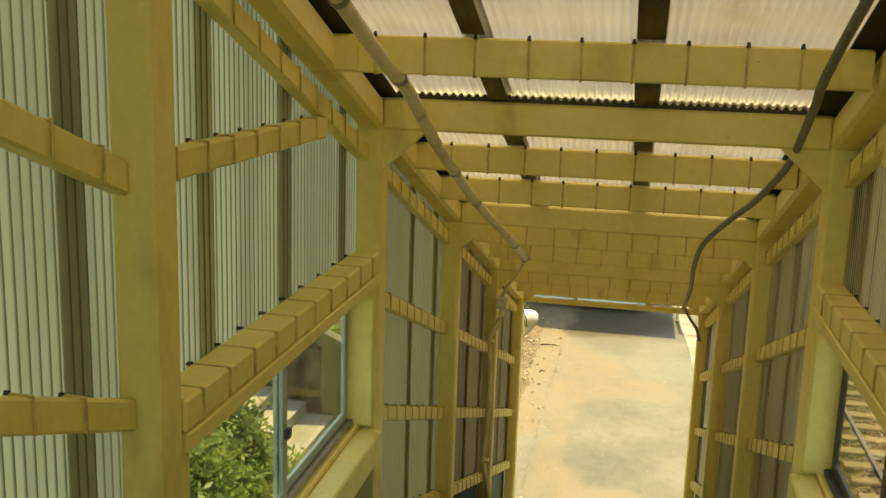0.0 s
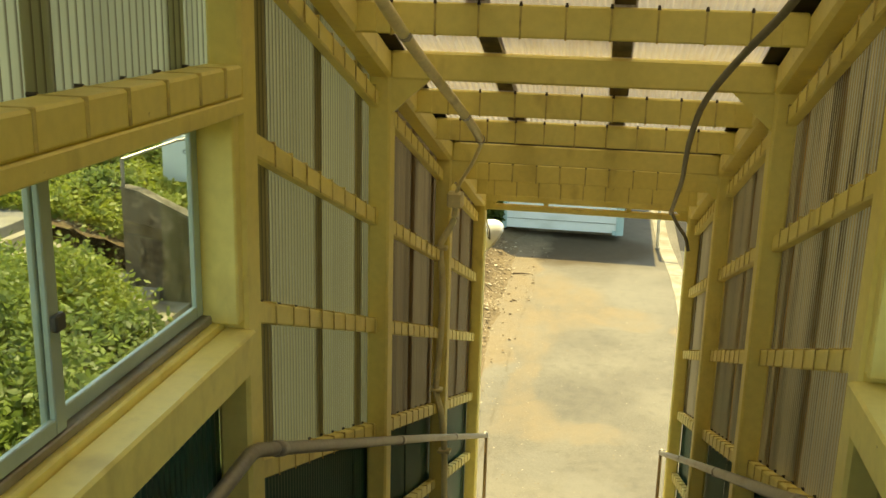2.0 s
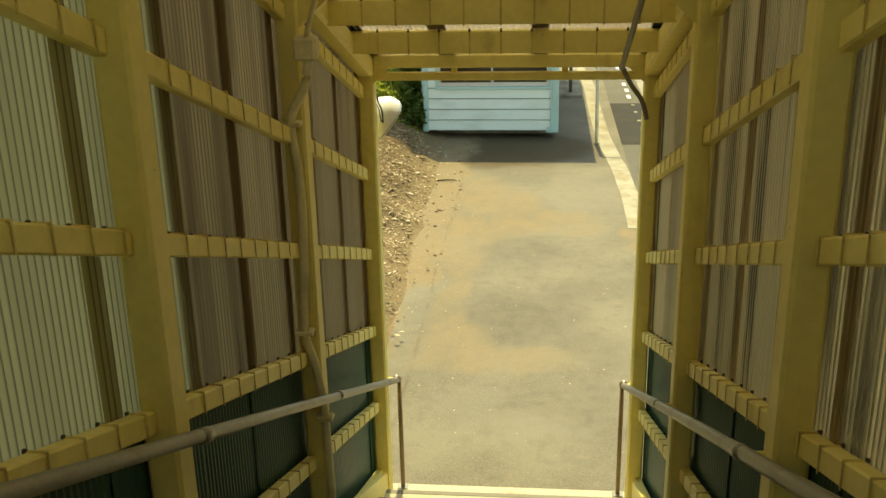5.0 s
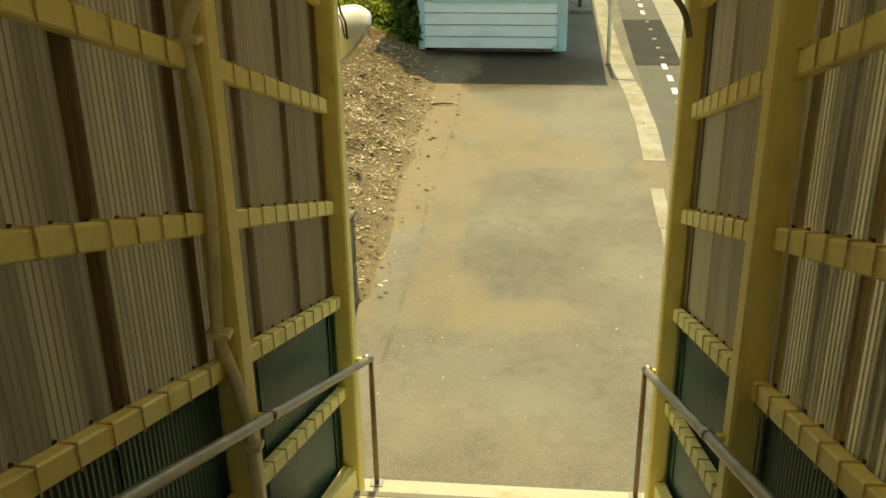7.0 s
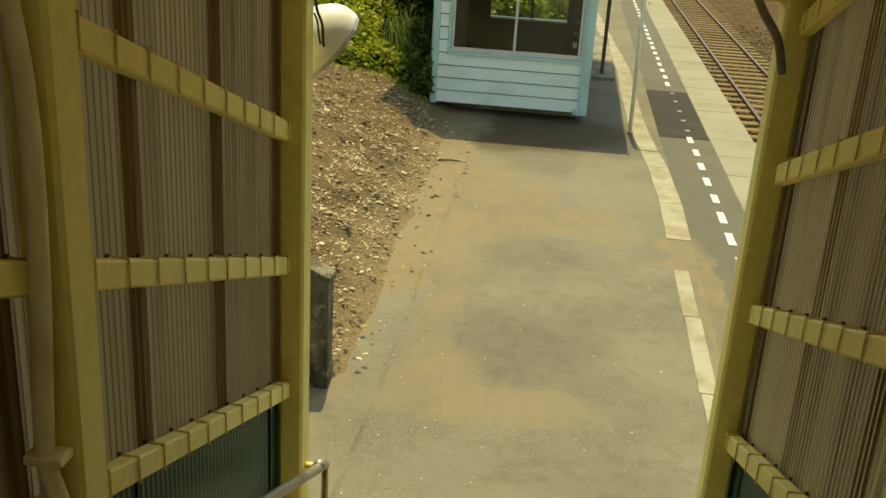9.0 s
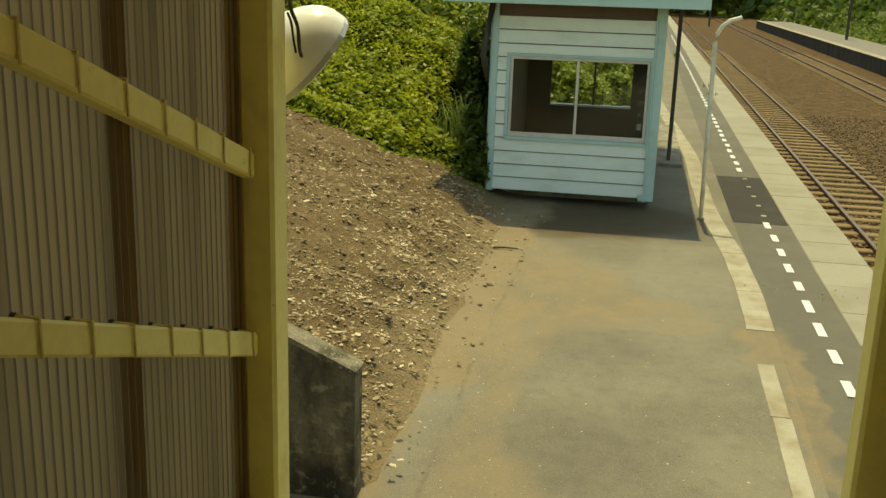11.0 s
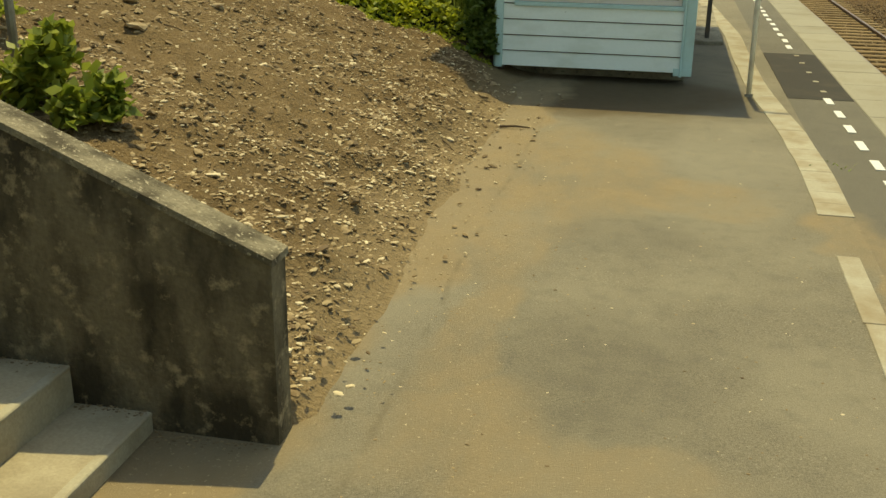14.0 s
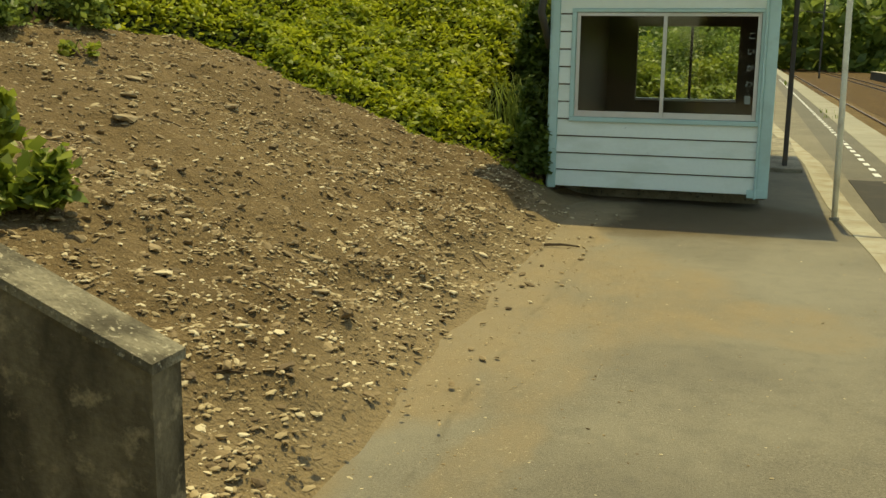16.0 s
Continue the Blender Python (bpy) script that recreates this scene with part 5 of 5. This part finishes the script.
for i, (x, y, z) in enumerate(((-2.35, 21.6, 0.45), (-2.6, 22.2, 0.55), (-2.2, 22.8, 0.5), (-2.75, 21.7, 0.55))):
    blades("grass_tuft", x, y, z, 46, 1.25, 0.6, LEAF_BUSH, i, "tall arching green grass beside the shelter")
bush("shrub", -2.12, 20.85, 0.30, 0.24, 0.22, 0.55, 2200, 0.05, LEAF_DARK, 190, "dark leafy shrub against the shelter corner", "shrub")
bush("shrub", -2.6, 23.4, 0.7, 0.5, 0.6, 1.5, 5000, 0.06, LEAF_DARK, 192, "dark leafy shrub beside the shelter", "shrub")
bush("shrub", -2.30, 21.3, 0.45, 0.30, 0.28, 0.70, 2200, 0.05, LEAF_DARK, 191, "dark leafy shrub against the shelter corner", "shrub")
for i, (x, y) in enumerate(((2.32, 38), (2.36, 17.1), (1.63, 17.3), (-0.93, 9.35), (2.4, 40.5))):
    blades("grass_tuft", x, y, floor_z(y) - 0.01, 10, 0.06 if i not in (0, 4) else 0.22, 0.06, LEAF_BUSH, 30 + i, "small green weed tuft in a platform joint")


def woods(name, x0, x1, y0, y1, height, n, size, material, seed, label, base=0.0, grow=0.0):
    """A far belt of growth: one mass of leaves over an uneven top."""
    r = np.random.default_rng(seed)
    pts = []
    while len(pts) < n:
        x, y = r.uniform(x0, x1), r.uniform(y0, y1)
        k = smoothstep(0, 1, (x - x0) / 4) if grow > 0 else smoothstep(0, 1, (x1 - x) / 4)
        t = base + (height + abs(grow) * (abs(x - x0 if grow > 0 else x1 - x))) * k * (0.75 + 0.45 * noise.noise(Vector((x * 0.16, y * 0.16, seed))) + 0.25 * noise.noise(Vector((x * 0.5, y * 0.5, seed))))
        pts.append((x, y, t - abs(r.normal()) * 0.35 - (t - base) * (r.random() if r.random() < 0.4 else 0)))
    ob = tagged(new(name, leaf_mesh(name, np.array(pts), size, material, 0.3, seed)), label, "vegetation", kind="stuff")
    return ob


woods("trackside_growth", 16.2, 30, 20, 110, 2.6, 52000, 0.20, LEAF_BUSH, 5, "green weeds and shrubs behind the opposite platform", -0.4, 0.12)
woods("far_trees", 17, 60, 60, 200, 6.5, 30000, 0.75, LEAF_DARK, 6, "dark wooded hill across the railway", -1, 0.2)
woods("far_trees", -60, -6, 45, 200, 7.0, 26000, 0.7, LEAF_DARK, 8, "dark trees beyond the grassy bank", 1.0, -0.05)
woods("track_end_growth", -14, 60, 170, 330, 13.0, 30000, 1.5, LEAF_BUSH, 9, "wooded rise where the line bends away", -1, 0.0001)
hill = sheet_grid(steps(17, 300, 9), steps(-40, 400, 11), lambda x, y: -1.0 + 0.14 * (x - 17) + 1.5 * noise.noise(Vector((x * 0.03, y * 0.03, 1))))
solid("hillside", hill, GRASS, "green hillside across the railway", "hill", "structure", smooth=True)

verge = sheet_grid(steps(-6, 0.35, 0.8), steps(25.6, 120, 2.0), lambda x, y: 0.035 + 0.02 * noise.noise(Vector((x, y, 0))))
solid("grass_verge", verge, GRASS, "rough green grass behind the shelter", "grass", "structure")
for i, (x, y, rx, rz) in enumerate(((-1.2, 31, 0.9, 1.0), (-0.5, 33.5, 0.8, 0.8), (-2.3, 32, 1.2, 1.5), (-0.8, 39, 1.4, 1.5), (-0.6, 28.5, 0.6, 0.35), (-1.6, 28.3, 0.7, 0.4))):
    bush("shrub", x, y, 0.03, rx, rx, rz, 4500, 0.08, LEAF_LIGHT, 140 + i, "bright green weeds and grass behind the shelter", "shrub", "weeds behind the shelter", up=0.9)
for i, (x, y, rx) in enumerate(((-4.4, 13.2, 0.5), (-5.1, 13.4, 0.6), (-5.9, 13.3, 0.6), (-4.8, 14.3, 0.5), (-5.6, 12.9, 0.45))):
    bush("shrub", x, y, bank_z(x, y) - 0.03, rx, rx, 0.34, 2600, 0.045, LEAF_LIGHT, 160 + i, "low yellow-green weeds behind the concrete wall", "shrub", "weeds behind the wall", up=0.8)

# ---- catenary masts ----
for i, (x, y) in enumerate(((14.9, 52), (15.2, 88), (7.6, 130))):
    mst = thing("catenary_mast", (x, y, -1), "grey steel overhead-line mast beside the track", "mast", "overhead line masts")
    part("shaft", Shape().tube([(x, y, -1.2), (x, y, 7.5)], 0.11, 8), DARKPOST, mst)
    part("arm", Shape().tube([(x, y, 6.0), (x - 3.3, y, 6.3)], 0.04, 6), DARKPOST, mst)

# ---- stones on the bank ----


def pebble_shapes(count, seed):
    r = random.Random(seed)
    out = []
    for _ in range(count):
        bm = bmesh.new()
        bmesh.ops.create_icosphere(bm, subdivisions=1, radius=1.0)
        k = (r.uniform(0.9, 1.6), r.uniform(0.6, 1.0), r.uniform(0.22, 0.42))
        vs = []
        for v in bm.verts:
            j = r.uniform(0.75, 1.2)
            vs.append((v.co.x * k[0] * j, v.co.y * k[1] * j, v.co.z * k[2] * j))
        bm.verts.index_update()
        fs = [[v.index for v in f.verts] for f in bm.faces]
        bm.free()
        out.append((np.array(vs), fs))
    return out


PEB = pebble_shapes(10, 3)
r = random.Random(11)
gravel = Shape()
count = 0
while count < 30000:
    x, y = -0.85 - 5.8 * r.random() ** 1.4, r.uniform(12.03, 20.6)
    if y > hedge_front(x) + 0.1 or (x > -1.9 and y > 20.2):
        continue
    dens = 0.30 + 0.7 * smoothstep(0.35, 0.62, 0.5 + 0.6 * noise.noise(Vector((x * 0.8, y * 0.8, 6)))) * (1 - 0.45 * smoothstep(15, 18.5, y))
    dens *= (0.03 * smoothstep(-0.85, -1.2, x) + 0.97 * smoothstep(-1.30 - 0.06 * smoothstep(13.6, 14.8, y), -1.66 - 0.16 * smoothstep(13.6, 14.8, y), x)) * (1 - 0.25 * smoothstep(-3.2, -5.0, x))
    if r.random() > dens:
        continue
    sz = 0.005 + 0.021 * r.random() ** 2.4 + (0.024 * r.random() if r.random() < 0.05 else 0)
    vs, fs = PEB[r.randrange(10)]
    m = np.array(Euler((r.uniform(-0.3, 0.3), r.uniform(-0.3, 0.3), r.uniform(0, 6.28))).to_matrix())
    z = bank_z(x, y) + bank_noise(x, y) + 0.010 + sz * 0.04
    gravel.add((vs * sz) @ m.T + np.array((x, y, max(z, floor_z(y) + 0.003))), fs)
    count += 1
solid("bank_gravel", gravel, PEBBLES, "loose pale and brown pebbles scattered over the bank", "gravel", "stuff")
clods = Shape()
for i in range(5200):
    x, y = -1.75 - 4.6 * r.random(), r.uniform(12.15, 20.2)
    if y > hedge_front(x) + 0.1 or r.random() > (0.2 + 0.8 * smoothstep(0.4, 0.6, 0.5 + 0.6 * noise.noise(Vector((x * 1.3, y * 1.3, 21))))) * (1 - 0.5 * smoothstep(-3.2, -4.5, x)):
        continue
    sz = 0.014 + 0.032 * r.random() ** 2.5
    vs, fs = PEB[r.randrange(10)]
    m = np.array(Euler((r.uniform(-0.6, 0.6), r.uniform(-0.6, 0.6), r.uniform(0, 6.28))).to_matrix())
    clods.add((vs * sz * np.array((1, 1, 1.3))) @ m.T + np.array((x, y, bank_z(x, y) + bank_noise(x, y) + 0.012 + sz * 0.1)), fs)
solid("earth_clods", clods, CLODS, "dry brown clods of earth over the bank", "earth", "stuff")
pts = np.array([(x, y, bank_z(x, y) + 0.02 + 0.34 * h * h * (0.6 + 0.8 * abs(noise.noise(Vector((x * 2, y * 2, 5)))))) for x, y, h in
                ((r.uniform(-8.6, -5.6), r.uniform(12.15, 15.2), r.random()) for _ in range(16000))])
tagged(new("roadside_weeds", leaf_mesh("roadside_weeds", pts, 0.05, LEAF_LIGHT, 0.7, 33, 1.9)), "low yellow-green weeds along the edge of the upper road", "weeds", kind="stuff")
rb = random.Random(77)
low = []
while len(low) < 30000:
    x, y = rb.uniform(-6.5, -1.3), rb.uniform(3.0, 10.2)
    z = 2.0 * smoothstep(-1.5, -5.0, x) * (1 - 0.6 * smoothstep(6.8, 9.6, y) * smoothstep(-7.5, -5.5, x)) - 0.15
    low.append((x, y, z + 0.45 * rb.random() ** 1.5 * (0.4 + 1.2 * abs(noise.noise(Vector((x * 1.5, y * 1.5, 3)))))))
tagged(new("undergrowth", leaf_mesh("undergrowth", np.array(low), 0.06, LEAF_BUSH, 0.6, 61, 1.9)), "low leafy weeds covering the bank beside the covered stairs", "weeds", kind="stuff")
ballast = Shape()
for i in range(15000):
    x, y = rb.uniform(3.05, 10.0), 13.5 + 30.0 * rb.random() ** 1.4
    if 3.75 < x < 5.86 and abs((y + 6) / 0.62 - round((y + 6) / 0.62)) < 0.22:
        continue
    sz = rb.uniform(0.022, 0.045)
    vs, fs = PEB[rb.randrange(10)]
    m = np.array(Euler((rb.uniform(-0.8, 0.8), rb.uniform(-0.8, 0.8), rb.uniform(0, 6.28))).to_matrix())
    ballast.add((vs * sz * np.array((0.8, 1, 1.8))) @ m.T + np.array((x, y, -1.085)), fs)
solid("ballast_stones", ballast, BALLASTSTONE, "brown crushed stones heaped between and beside the rails", "ballast", "stuff")
litter = Shape()
for i in range(420):
    k = int(r.random() ** 1.6 * 5)
    x = -2.01 - 0.385 * k - 0.36 * r.random()
    y = 11.84 - 0.07 * abs(r.gauss(0, 0.6)) - 0.004
    z = 0.158 * k + (0.03 if k else 0) + 0.004
    if i % 3 == 0:
        x, z = r.uniform(-2.0, -1.45), floor_z(11.75) + 0.002
    sz = 0.003 + 0.006 * r.random() ** 2
    vs, fs = PEB[r.randrange(10)]
    litter.add(vs * sz + np.array((x, y, z + sz * 0.2)), fs)
solid("dry_litter", litter, CLODS, "brown grit and dry litter along the wall foot", "litter", "stuff")
grit = Shape()
for i in range(1500):
    x, y = r.uniform(-1.3, 1.3), r.uniform(10.2, 18.5)
    if r.random() > 0.25 + 0.75 * smoothstep(0.2, -1.2, x):
        continue
    sz = 0.003 + 0.006 * r.random() ** 2
    vs, fs = PEB[r.randrange(10)]
    grit.add(vs * sz + np.array((x, y, floor_z(y) + sz * 0.3)), fs)
solid("platform_grit", grit, PEBBLES, "fine grit strewn over the asphalt", "grit", "stuff")
big_stones = [PEB[i] for i in range(4)]
stone_meshes = [mesh_of("stone", v * 0.055, f, STONE, False) for v, f in big_stones]
for i in range(46):
    x, y = r.uniform(-5.6, -1.6), r.uniform(12.4, 19.4)
    if i == 0:
        x, y = -4.0, 15.6
    ob = new("stone", stone_meshes[i % 4])
    ob.matrix_basis = pose(x, y, bank_z(x, y) + bank_noise(x, y) + 0.022, r.uniform(-15, 15), r.uniform(-15, 15), r.uniform(0, 360)) @ Matrix.Diagonal((*(r.uniform(0.55, 1.25) if i else 1.9,) * 3, 1))
    tagged(ob, "pale rounded stone lying on the bare earth", "stone", "stones on the bank")
for x, y in ((-1.222, 15.72), (-1.273, 16.37)):
    ob = new("stone", mesh_of("stone", PEB[5][0] * 0.03, PEB[5][1], TWIG))
    ob.matrix_basis = pose(x, y, floor_z(y) + 0.012)
    tagged(ob, "dark clod lying on the sandy asphalt", "clod")
stick = Shape().tube([(-1.42, 17.93, 0.02), (-1.27, 17.95, 0.028), (-1.12, 17.99, 0.014)], [0.014, 0.012, 0.006], 6)
solid("stick", stick, TWIG, "broken brown stick lying on the sand", "stick")
sticks = random.Random(4)
for i in range(26):
    x, y = sticks.uniform(-4.5, -1.5), sticks.uniform(12.6, 20)
    a, L = sticks.uniform(0, 6.28), sticks.uniform(0.08, 0.22)
    x2, y2 = x + math.cos(a) * L, y + math.sin(a) * L
    z1, z2 = bank_z(x, y) + bank_noise(x, y), bank_z(x2, y2) + bank_noise(x2, y2)
    solid("twig", Shape().tube([(x, y, z1 + 0.012), ((x + x2) / 2, (y + y2) / 2, (z1 + z2) / 2 + 0.022), (x2, y2, z2 + 0.01)], [0.006, 0.005, 0.003], 5), TWIG, "thin dry twig lying on the earth bank", "twig", group="twigs on the bank")
